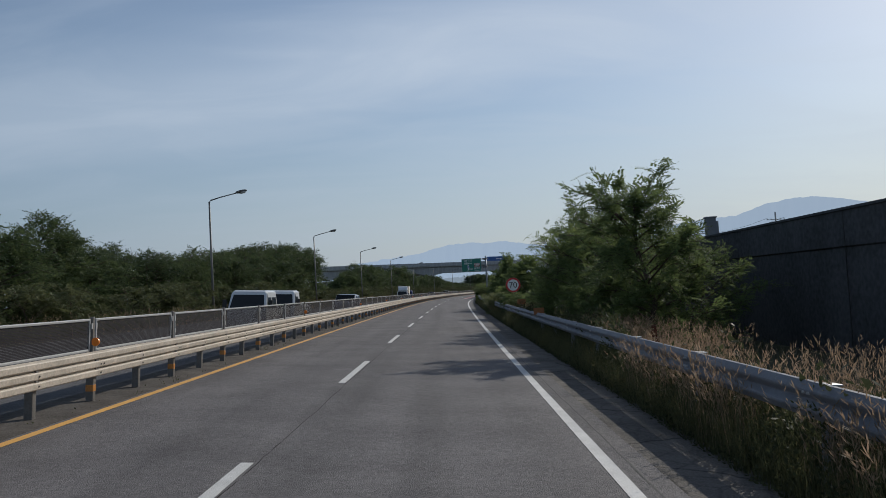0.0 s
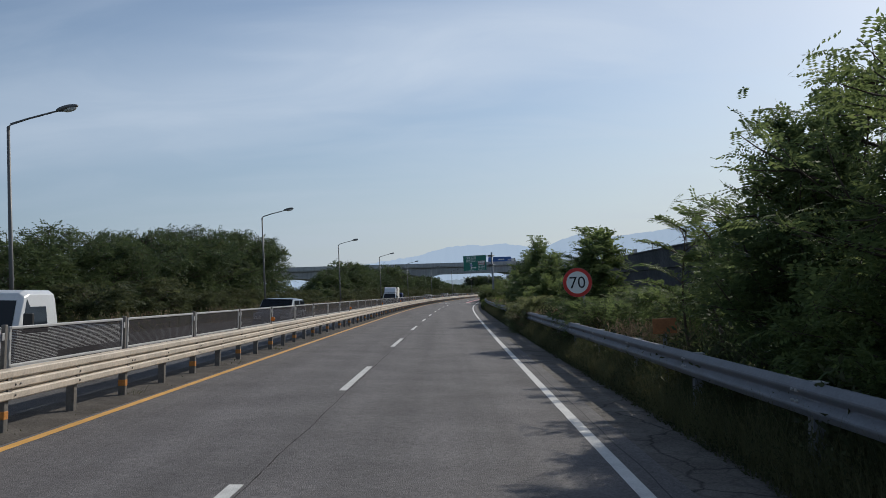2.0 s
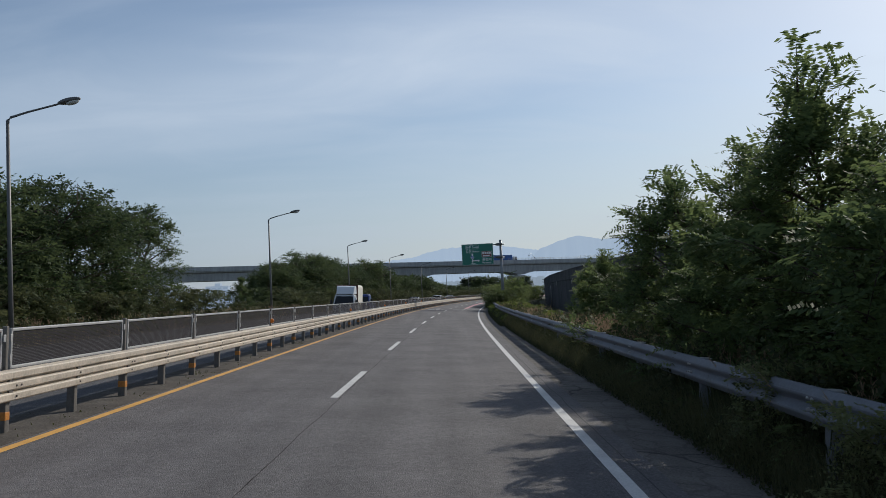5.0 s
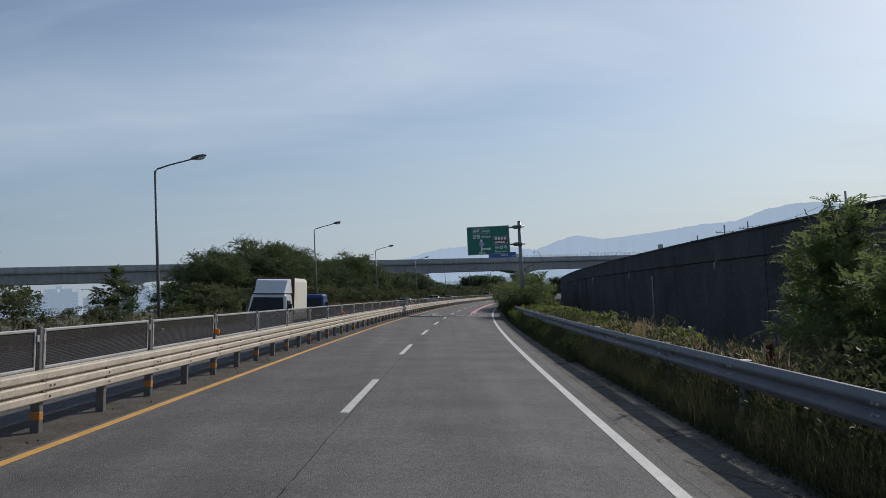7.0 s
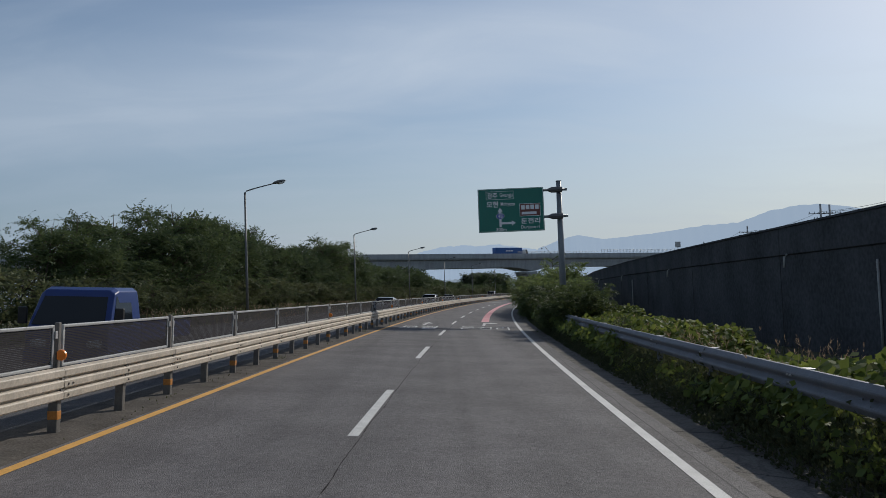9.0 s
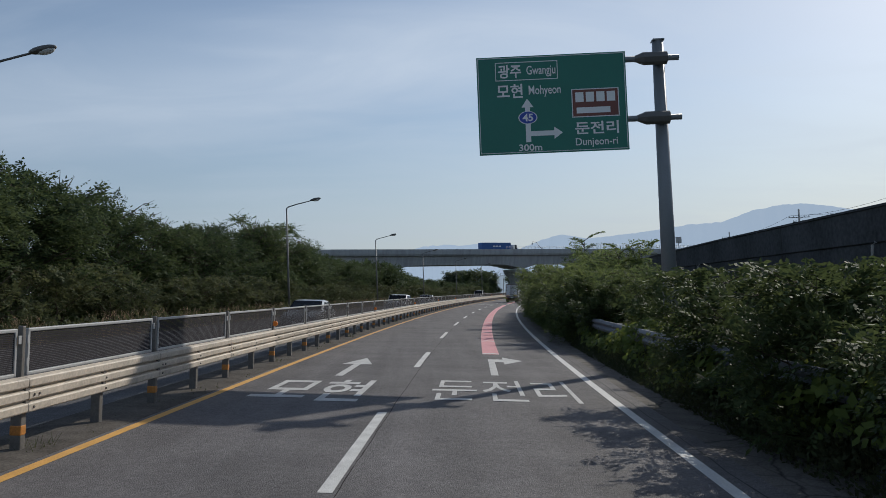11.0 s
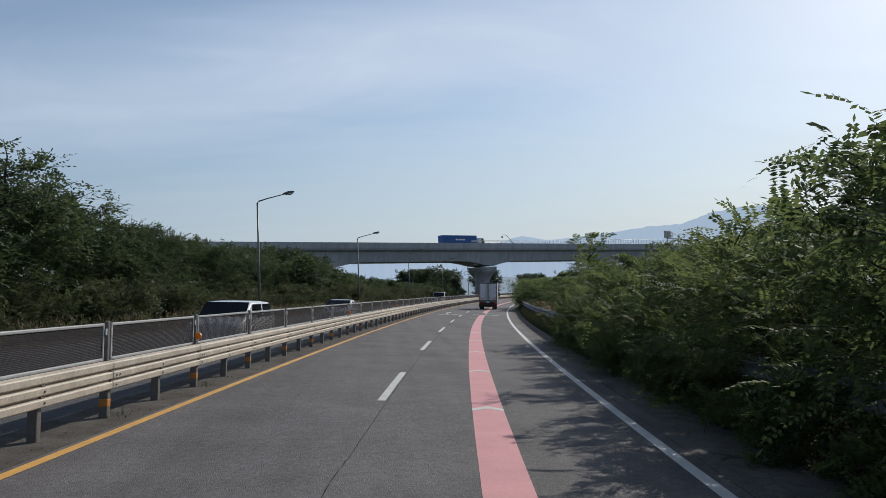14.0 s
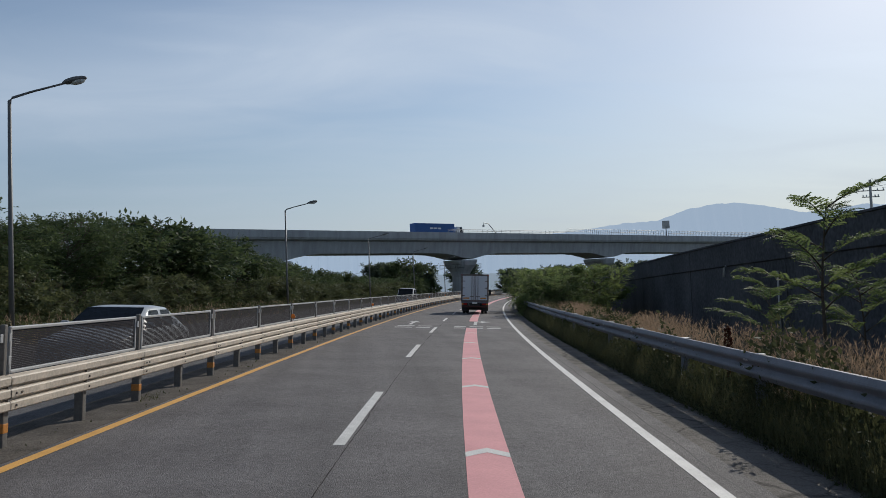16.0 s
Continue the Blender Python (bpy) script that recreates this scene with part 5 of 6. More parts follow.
def car(name, label, category, m, paint, shape, glass, L, W, wheels, roof=0):
    """Front towards -y. shape: rows of (y, sill, belt, top, half width at the top)."""
    c = thing(name, label, category, m)
    rings = []
    for y, zb, zl, zt, wt in shape:
        h = W / 2 * (0.93 if y in (shape[0][0], shape[-1][0]) else 1.0)
        half = [(h * 0.94, zb), (h, zb + 0.12), (h, zl - 0.06), (h * 0.97, zl), (wt + 0.03, zt - 0.07), (wt - 0.06, zt), (wt * 0.5, zt + 0.012)]
        rings.append([(-x, y, z) for x, z in half] + [(x, y, z) for x, z in half[::-1]])
    bm = loft(rings)
    for f in bm.faces:
        f.smooth = True
    body = part("body", bm, paint, c)
    body.modifiers.new("bevel", "BEVEL").width = 0.02
    for nm, pts in glass:
        bm = bmesh.new()
        bm.faces.new([bm.verts.new(p) for p in pts])
        r = bmesh.ops.extrude_face_region(bm, geom=bm.faces[:])
        part(nm, bm, CAR_GLASS, body, "dark tinted glass")
    for x in (-W / 2, W / 2):
        for y in wheels:
            wheel(c, x + (0.01 if x > 0 else -0.01), y)
    f = shape[0][0]
    for sgn in (-1, 1):
        part("headlight", box(bmesh.new(), (sgn * (W / 2 - 0.28) - 0.18, f - 0.03, 0.60), (sgn * (W / 2 - 0.28) + 0.18, f + 0.12, 0.76), 0.03), HEADLIGHT, body, "clear headlight")
        part("side_mirror", box(bmesh.new(), (sgn * (W / 2 + 0.10) - 0.09, shape[2][0] + 0.35, 0.95), (sgn * (W / 2 + 0.10) + 0.09, shape[2][0] + 0.45, 1.1), 0.03), paint, body)
    part("bumper", box(bmesh.new(), (-W / 2 + 0.04, f - 0.06, 0.25), (W / 2 - 0.04, f + 0.1, 0.5), 0.04), paint, body)
    part("plate", box(bmesh.new(), (-0.26, f - 0.075, 0.36), (0.26, f - 0.06, 0.47)), SIGN_WHITE, body, "blank pale number plate")
    return c


def passenger_car(name, label, category, m, paint, L=4.6, W=1.82, H=1.45, boxy=False):
    f, r = -L / 2, L / 2
    a, b = (f + 0.95, f + 1.75) if boxy else (f + 1.15, f + 2.05)
    d, e = (r - 0.35, r) if boxy else (r - 1.35, r - 0.55)
    bl = 0.98 if boxy else 0.92
    wt = W / 2 - (0.14 if boxy else 0.20)
    shape = [(f, 0.3, 0.62, 0.66, W / 2 - 0.2), (f + 0.25, 0.22, bl - 0.16, bl - 0.1, W / 2 - 0.13), (a, 0.2, bl - 0.02, bl + 0.03, W / 2 - 0.1), (b, 0.2, bl, H - 0.03, wt), ((b + d) / 2, 0.2, bl, H, wt), (d, 0.2, bl, H - 0.05, wt), (e, 0.22, bl, H - 0.4 if boxy else bl + 0.06, W / 2 - 0.1), (r + 0.02, 0.3, bl - 0.1, bl - 0.05, W / 2 - 0.15)]
    hb = W / 2
    k = 0.012
    glass = [("windscreen", [(-hb * 0.86, a + 0.06, bl + 0.07), (hb * 0.86, a + 0.06, bl + 0.07), (wt - 0.04, b - 0.05, H - 0.05), (-wt + 0.04, b - 0.05, H - 0.05)])]
    for p in glass[0][1:]:
        for i in range(4):
            x, y, z = p[i]
            p[i] = (x, y - 0.015, z + 0.02)
    for sg in (-1, 1):
        for y0, y1, o in ((a + 0.75, (b + d) / 2 - 0.05, 0.25), ((b + d) / 2 + 0.05, d + 0.05, 0.0)):
            glass.append(("side_window", [(sg * (hb * 0.965 + k), y0 - o, bl + 0.04), (sg * (hb * 0.965 + k), y1, bl + 0.04), (sg * (wt + 0.035 + k), y1 - 0.08, H - 0.1), (sg * (wt + 0.035 + k), max(y0, b), H - 0.1)]))
    glass.append(("rear_window", [(-wt + 0.05, d + 0.08, H - 0.08), (wt - 0.05, d + 0.08, H - 0.08), (hb * 0.8, e, bl + 0.12), (-hb * 0.8, e, bl + 0.12)]))
    return car(name, label, category, m, paint, shape, glass, L, W, (f + 0.85, r - 0.9))


def cab(parent, W, H, length, paint, z0=0.55, double=False):
    """Forward-control truck cab, front at y = 0."""
    rings = []
    for y, zb, zt, w in ((-0.02, 0.45, 1.05, W / 2 - 0.06), (0.02, 0.38, 1.12, W / 2 - 0.02), (0.42, 0.38, H - 0.06, W / 2 - 0.10), (0.6, 0.38, H, W / 2 - 0.10), (length - 0.1, 0.42, H, W / 2 - 0.10), (length, 0.45, H - 0.1, W / 2 - 0.12)):
        half = [(W / 2 - 0.05, zb), (W / 2, zb + 0.1), (W / 2, min(1.08, zt - 0.1)), (w + 0.02, zt - 0.08), (w - 0.08, zt)]
        rings.append([(-x, y, z) for x, z in half] + [(x, y, z) for x, z in half[::-1]])
    bm = loft(rings)
    c = part("cab", bm, paint, parent, smooth=False)
    c.modifiers.new("bevel", "BEVEL").width = 0.025
    bm = bmesh.new()
    bm.faces.new([bm.verts.new(p) for p in ((-W / 2 + 0.1, 0.01, 1.14), (W / 2 - 0.1, 0.01, 1.14), (W / 2 - 0.2, 0.385, H - 0.13), (-W / 2 + 0.2, 0.385, H - 0.13))])
    part("windscreen", bm, CAR_GLASS, c, "dark windscreen")
    for sg in (-1, 1):
        spans = ((0.5, 1.15, 0.28), (1.25, length - 0.15, 0.0)) if double else ((0.5, min(1.2, length - 0.15), 0.28),)
        for y0, y1, o in spans:
            bm = bmesh.new()
            bm.faces.new([bm.verts.new(p) for p in ((sg * (W / 2 + 0.006), y0 - o, 1.12), (sg * (W / 2 + 0.006), y1, 1.12), (sg * (W / 2 - 0.075), y1, H - 0.16), (sg * (W / 2 - 0.075), y0, H - 0.16))])
            part("side_window", bm, CAR_GLASS, c, "dark side window")
        part("headlight", box(bmesh.new(), (sg * (W / 2 - 0.28) - 0.16, -0.05, 0.68), (sg * (W / 2 - 0.28) + 0.16, 0.05, 0.84), 0.03), HEADLIGHT, c, "clear headlight")
        part("side_mirror", box(bmesh.new(), (sg * (W / 2 + 0.16) - 0.09, 0.1, 1.15), (sg * (W / 2 + 0.16) + 0.09, 0.18, 1.5), 0.02), BLACK, c, "black mirror")
    part("bumper", box(bmesh.new(), (-W / 2, -0.1, 0.35), (W / 2, 0.1, 0.6), 0.04), paint, c)
    return c


def lead_truck(m):
    """Seen from behind; rear face at y = 0, cab far ahead."""
    t = thing("box_truck", "white box truck with worn rear doors and lock rods", "truck", m)
    W, B, H, L = 2.2, 0.98, 3.16, 4.6
    h = W / 2
    body = part("cargo_box", box(bmesh.new(), (-h + 0.03, 0.03, B), (h - 0.03, L, H - 0.02), 0.02), BOX_WHITE, t)
    bm = bmesh.new()
    for x0, x1, z0, z1 in ((-h, -h + 0.12, B, H), (h - 0.12, h, B, H), (-h, h, H - 0.13, H), (-h, h, B, B + 0.12)):
        box(bm, (x0, -0.03, z0), (x1, 0.08, z1), 0.012)
    part("door_frame", bm, TRUCK_FRAME, body, "rusty metal door frame")
    for sg in (-1, 1):
        d = part("rear_door", box(bmesh.new(), (min(sg * 0.02, sg * (h - 0.13)), -0.02, B + 0.13), (max(sg * 0.02, sg * (h - 0.13)), 0.04, H - 0.14), 0.012), BOX_WHITE, body, "white rear door")
        for x in (0.07, 0.24):
            bm = bmesh.new()
            tube(bm, [(sg * x, -0.045, B + 0.05), (sg * x, -0.045, H - 0.06)], 0.02, 8)
            part("lock_rod", bm, TRUCK_FRAME, d, "steel lock rod")
        for z in (B + 0.45, B + 1.05, B + 1.6):
            part("hinge", box(bmesh.new(), (sg * (h - 0.16) - 0.14, -0.04, z), (sg * (h - 0.16) + 0.14, 0.0, z + 0.06), 0.008), TRUCK_FRAME, d)
        part("rod_handle", box(bmesh.new(), (sg * 0.24 - 0.16, -0.07, B + 0.38), (sg * 0.24 + 0.16, -0.045, B + 0.42)), TRUCK_FRAME, d)
        for z in (B + 0.22,):
            part("reflector_strip", box(bmesh.new(), (sg * 0.68 - 0.24, -0.026, z), (sg * 0.68 + 0.24, -0.02, z + 0.10)), TAIL_AMBER, d, "orange reflective strip")
        lp = part("tail_lamp", box(bmesh.new(), (sg * 0.82 - 0.22, -0.04, 0.72), (sg * 0.82 + 0.22, 0.05, 0.84), 0.015), TAIL_RED, t, "red tail lamp")
        part("indicator", box(bmesh.new(), (sg * 0.97 - 0.06, -0.045, 0.725), (sg * 0.97 + 0.06, -0.038, 0.835)), TAIL_AMBER, lp, "amber indicator")
        part("mud_flap", box(bmesh.new(), (sg * 0.78 - 0.28, 0.55, 0.22), (sg * 0.78 + 0.28, 0.58, 0.85)), CHASSIS, t)
        for dx in (0.0, 0.26):
            wheel(t, sg * (h - 0.12 - dx), 1.15, 0.38, 0.22)
        wheel(t, sg * (h - 0.14), 4.95, 0.38, 0.24)
        part("side_marker", box(bmesh.new(), (sg * (h - 0.06) - 0.04, -0.05, H - 0.1), (sg * (h - 0.06) + 0.04, -0.03, H - 0.04)), TAIL_RED, body)
    part("rear_bumper", box(bmesh.new(), (-h + 0.05, -0.02, 0.52), (h - 0.05, 0.12, 0.66), 0.02), RUST, t, "rusty red rear bumper")
    part("sill_beam", box(bmesh.new(), (-h + 0.02, 0.0, 0.86), (h - 0.02, 0.2, 0.98), 0.015), GALV, t)
    part("plate", box(bmesh.new(), (-0.2, -0.05, 0.80), (0.2, -0.03, 0.95)), SIGN_WHITE, t, "blank pale number plate")
    part("chassis", box(bmesh.new(), (-0.45, 0.1, 0.5), (0.45, 6.0, 0.85), 0.03), CHASSIS, t)
    part("axle", box(bmesh.new(), (-0.9, 1.0, 0.3), (0.9, 1.3, 0.5), 0.05), CHASSIS, t)
    c = part("cab", box(bmesh.new(), (-0.95, L + 0.1, 0.55), (0.95, L + 1.7, 2.25), 0.12), CAR_WHITE, t, "white cab")
    part("window", box(bmesh.new(), (-0.96, L + 0.6, 1.4), (0.96, L + 1.3, 2.0), 0.05), CAR_GLASS, c)
    for sg in (-1, 1):
        part("side_mirror", box(bmesh.new(), (sg * 1.18 - 0.09, L + 1.5, 1.5), (sg * 1.18 + 0.09, L + 1.58, 1.95), 0.02), BLACK, c, "black mirror")


lead_truck(stand(326.6, 1.66, 0.0, lean=True))


def cargo_truck(m):
    t = thing("covered_truck", "small white truck with a cream covered cargo bed", "truck", m)
    cab(t, 1.74, 1.95, 1.6, CAR_WHITE)
    df = loft([[(-0.7, 0.35, 1.96), (0.7, 0.35, 1.96), (0.65, 0.45, 2.05), (-0.65, 0.45, 2.05)], [(-0.8, 1.0, 1.96), (0.8, 1.0, 1.96), (0.72, 1.0, 2.55), (-0.72, 1.0, 2.55)], [(-0.82, 1.5, 1.96), (0.82, 1.5, 1.96), (0.76, 1.5, 2.62), (-0.76, 1.5, 2.62)]])
    part("wind_deflector", df, CAR_WHITE, t, "white roof wind deflector")
    ring = lambda y: [(x, y, z) for x, z in ((-0.87, 1.0), (0.87, 1.0), (0.87, 2.5), (0.83, 2.62), (0.72, 2.68), (-0.72, 2.68), (-0.83, 2.62), (-0.87, 2.5))]
    part("cargo_cover", loft([ring(1.75), ring(4.75)]), CANVAS, t, "cream canvas cover")
    part("cargo_bed", box(bmesh.new(), (-0.88, 1.72, 0.72), (0.88, 4.8, 1.06), 0.02), CAR_WHITE, t)
    part("cover_hoop", box(bmesh.new(), (-0.885, 1.70, 1.0), (0.885, 1.78, 2.69), 0.03), RUST, t, "rust-brown front hoop")
    part("chassis", box(bmesh.new(), (-0.4, 0.5, 0.4), (0.4, 4.6, 0.72)), CHASSIS, t)
    for x in (-0.86, 0.86):
        for y in (0.75, 3.7):
            wheel(t, x, y, 0.32, 0.2)


def pickup(m, paint, label, double):
    t = thing("pickup_truck", label, "truck", m)
    n = 2.3 if double else 1.65
    cab(t, 1.74, 1.93, n, paint, double=double)
    bed = bmesh.new()
    for a, b in (((-0.87, n + 0.08, 0.72), (-0.83, 4.9, 1.12)), ((0.83, n + 0.08, 0.72), (0.87, 4.9, 1.12)), ((-0.87, n + 0.06, 0.72), (0.87, n + 0.1, 1.2)), ((-0.87, 4.86, 0.72), (0.87, 4.9, 1.12)), ((-0.85, n + 0.08, 0.70), (0.85, 4.9, 0.76))):
        box(bed, a, b, 0.008)
    part("cargo_bed", bed, paint, t)
    part("chassis", box(bmesh.new(), (-0.4, 0.5, 0.4), (0.4, 4.7, 0.70)), CHASSIS, t)
    for x in (-0.86, 0.86):
        for y in (0.75, 3.8):
            wheel(t, x, y, 0.32, 0.2)


IN, OUT = -6.75, -10.1
cargo_truck(stand(162.0, IN, 0.0, lean=True))
pickup(stand(65.6, IN, 0.0, lean=True), CAR_WHITE, "white double-cab pickup truck on the oncoming lane", True)
pickup(stand(171.4, IN, 0.0, lean=True), CAR_BLUE, "blue single-cab pickup truck on the oncoming lane", False)
pickup(stand(72.0, IN, 0.0, lean=True), CAR_WHITE, "white single-cab pickup truck on the oncoming lane", False)
passenger_car("suv", "grey sport utility car on the oncoming lane", "car", stand(99.0, IN, 0.0, lean=True), CAR_GREY, 4.6, 1.86, 1.6, True)
passenger_car("sedan", "silver sedan on the oncoming lane", "car", stand(224.0, IN, 0.0, lean=True), CAR_SILVER, 4.7, 1.84, 1.45)
passenger_car("suv", "white sport utility car on the oncoming lane", "car", stand(259.0, IN, 0.0, lean=True), CAR_WHITE, 4.6, 1.86, 1.58, True)
passenger_car("sedan", "silver sedan on the oncoming lane", "car", stand(281.2, IN, 0.0, lean=True), CAR_SILVER, 4.7, 1.84, 1.45)
passenger_car("van", "white van on the oncoming lane", "van", stand(352.0, IN, 0.0, lean=True), CAR_WHITE, 4.9, 1.9, 1.9, True)


def container_truck():
    m = Matrix.Translation(PIER + ALONG * 3.5 + ACROSS * 3.2 + Vector((0, 0, 15.0))) @ Matrix(((-ACROSS.x, -ALONG.x, 0, 0), (-ACROSS.y, -ALONG.y, 0, 0), (0, 0, 1, 0), (0, 0, 0, 1)))
    t = thing("container_truck", "articulated truck with a long blue container", "truck", m)
    bm = bmesh.new()
    box(bm, (-1.22, 3.0, 1.2), (1.22, 15.2, 3.9), 0.03)
    for k in range(40):
        for x in (-1.23, 1.21):
            box(bm, (x, 3.2 + 0.3 * k, 1.35), (x + 0.02, 3.35 + 0.3 * k, 3.75))
    b = part("container", bm, CONTAINER, t, "blue corrugated container")
    for k in range(3):
        for x in (-1.26, 1.25):
            part("lettering_bar", box(bmesh.new(), (x, 7.3 + 1.2 * k, 2.45), (x + 0.012, 8.3 + 1.2 * k, 2.85)), SIGN_WHITE, b)
    part("trailer", box(bmesh.new(), (-1.2, 2.0, 0.9), (1.2, 15.2, 1.2), 0.02), CHASSIS, t)
    cab(t, 2.4, 3.2, 2.2, CAR_WHITE)
    for x in (-1.2, 1.2):
        for y in (1.2, 4.0, 12.0, 13.4):
            wheel(t, x, y, 0.5, 0.3)


container_truck()


# ---------------------------------------------------------------- utility poles behind the wall
def utility_pole():
    p = thing("utility_pole", "concrete utility pole with cross-arms behind the wall", "utility pole", group="utility poles")
    bm = bmesh.new()
    tube(bm, [(0, 0, -0.3), (0, 0, 12)], [0.19, 0.11], 10)
    part("pole", bm, CONCRETE, p, smooth=True)
    for z, w in ((10.9, 1.3), (10.3, 0.8)):
        a = part("cross_arm", box(bmesh.new(), (-w, -0.04, z), (w, 0.04, z + 0.08)), LAMP_GREY, p)
        for x in (-w + 0.1, -w / 2, w / 2, w - 0.1):
            bm = bmesh.new()
            tube(bm, [(x, 0, z + 0.08), (x, 0, z + 0.16), (x, 0, z + 0.28)], [0.05, 0.07, 0.03], 8)
            part("insulator", bm, SIGN_WHITE, a)
    return p


POLES = [(148, 49, 1.0), (187.4, 48.2, 1.05), (226, 46.5, 1.12), (266, 45.5, 1.1), (306.7, 44.3, 1.13), (350, 43, 1.1)]
up_ = utility_pole()
up_.matrix_basis = stand(POLES[0][0], POLES[0][1], -0.6)
for s, u, k in POLES[1:] + [(241.3, 36, 0.93)]:
    copy_thing(up_, stand(s, u, -0.6, 0, scale=k))
for (s0, u0, k0), (s1, u1, k1) in zip(POLES[:-1], POLES[1:]):
    for dx in (-1.2, 1.2):
        a, b = at(s0, u0 + dx, 11.2 * k0 - 0.6), at(s1, u1 + dx, 11.2 * k1 - 0.6)
        bm = bmesh.new()
        tube(bm, [a.lerp(b, f) - Vector((0, 0, 3.2 * f * (1 - f))) for f in np.linspace(0, 1, 13)], 0.018, 4)
        tagged(part("power_line", bm, BLACK), "thin black overhead power line", "cable", group="overhead lines")


# ---------------------------------------------------------------- weeds, reeds, vines
def blades(n, s0, s1, u0, u1, h0, h1, w, rng, head=0.0, lean=0.35, clump=0.0, dens=None):
    """Bent blades on the ground; head: share of the height that a seed head takes."""
    s, u = rng.uniform(s0, s1, n), rng.uniform(u0, u1, n)
    keep = np.array([noise.noise(Vector((a * 0.33, b * 0.9, 7.1))) for a, b in zip(s, u)]) > clump
    s, u = s[keep], u[keep]
    n = len(s)
    base = np.array([at(a, b, ground_height(a, b), False) for a, b in zip(s, u)])
    base[:, 2] -= 0.03
    h = rng.uniform(h0, h1, n)
    az = rng.uniform(0, 2 * math.pi, n)
    out = np.stack([np.cos(az), np.sin(az), 0 * az], 1)
    sd = np.stack([-np.sin(az), np.cos(az), 0 * az], 1) * (w / 2)
    up = np.array([0, 0, 1.0])
    k = lean * rng.uniform(0.3, 1.4, n) * h
    p1 = base + up * (0.55 * h)[:, None] + out * (0.25 * k)[:, None]
    p2 = base + up * h[:, None] * 0.97 + out * k[:, None]
    q = [np.stack([base - sd, base + sd, p1 + sd * 0.8, p1 - sd * 0.8], 1), np.stack([p1 - sd * 0.8, p1 + sd * 0.8, p2 + sd * 0.15, p2 - sd * 0.15], 1)]
    if head:
        d = (p2 - p1) / np.linalg.norm(p2 - p1, axis=1, keepdims=True)
        for j in range(6):
            b = p2 - d * (head * h * rng.uniform(0, 1, n))[:, None]
            e = d + rng.normal(0, 0.4, (n, 3))
            a = rng.uniform(0, math.pi, n)
            x = np.stack([np.cos(a), np.sin(a), 0 * a], 1) * 0.007
            q.append(np.stack([b, b + e * 0.035 + x, b + e * 0.075, b + e * 0.035 - x], 1))
    return np.concatenate(q).reshape(-1, 3)


def stuff(name, v, material, label, category):
    tagged(hang(name, quads_mesh(v, material)), label, category, kind="stuff")


rng = np.random.default_rng(21)
reeds = [blades(int(n), a, b, 6.05, 8.9, 0.65, 1.4, 0.0055, rng, 0.2, 0.3, c_) for a, b, n, c_ in ((26, 60, 7500, 0.05), (78, 122, 15000, 0.02), (124, 152, 9000, 0.22), (152, 186, 1700, 0.12), (262, 330, 22000, 0.0))]
reeds.append(blades(380, 95.5, 100, 5.4, 5.8, 0.6, 1.25, 0.0055, rng, 0.2, 0.45, -0.4))
reeds.append(blades(1100, 35, 45, 5.5, 6.1, 0.75, 1.35, 0.0055, rng, 0.2, 0.3, -0.1))
stuff("dry_reeds", np.concatenate(reeds), REED, "dry tan reeds with seed heads on the verge", "reeds")


def low_leaves(n, s0, s1, u0, u1, top, size, rng, edge=2.4):
    """Small leaves heaped into low uneven tufts."""
    s, u = rng.uniform(s0, s1, n), rng.uniform(u0, u1, n)
    pts = []
    for a, b in zip(s, u):
        f = (b - u0) / (u1 - u0)
        k = 0.55 + 0.75 * noise.noise(Vector((a * 0.5, b * 1.2, 2.0))) + 0.3 * noise.noise(Vector((a * 2.3, b * 2.0, 4.0)))
        pts.append(at(a, b, max(0.01, rng.uniform(0.1, 1.0) ** 0.6 * top * max(0.08, k) * min(1.0, 0.1 + edge * f)) - 0.04))
    pts = np.array(pts)
    d = rng.normal(0, 0.6, (n, 3)) + np.array([-0.3, 0, 0.55])
    d /= np.linalg.norm(d, axis=1, keepdims=True)
    w = np.cross(d, rng.normal(0, 1, (n, 3)))
    w /= np.linalg.norm(w, axis=1, keepdims=True)
    L = rng.uniform(size * 0.6, size * 1.5, (n, 1))
    return np.stack([pts, pts + d * L * 0.5 + w * L * 0.22, pts + d * L, pts + d * L * 0.5 - w * L * 0.22], 1).reshape(-1, 3)


# at 150 to 216 the dark colour also paints shade on the vines' front
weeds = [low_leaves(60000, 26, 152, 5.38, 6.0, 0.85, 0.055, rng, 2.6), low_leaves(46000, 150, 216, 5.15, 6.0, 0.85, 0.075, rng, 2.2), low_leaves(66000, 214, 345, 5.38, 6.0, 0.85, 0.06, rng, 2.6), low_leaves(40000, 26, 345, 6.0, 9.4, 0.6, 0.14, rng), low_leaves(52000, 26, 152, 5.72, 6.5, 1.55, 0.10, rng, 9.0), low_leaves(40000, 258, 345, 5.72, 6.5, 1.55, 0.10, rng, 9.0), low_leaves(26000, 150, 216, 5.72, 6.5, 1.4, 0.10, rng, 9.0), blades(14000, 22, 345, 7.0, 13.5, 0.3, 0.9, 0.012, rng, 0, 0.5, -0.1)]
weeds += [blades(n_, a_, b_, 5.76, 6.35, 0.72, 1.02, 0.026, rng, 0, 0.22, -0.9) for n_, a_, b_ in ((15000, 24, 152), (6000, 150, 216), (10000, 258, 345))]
stuff("verge_weeds", np.concatenate(weeds), WEED, "low dark green weeds along the verge and guardrail, also the shaded front of the vines", "weeds")
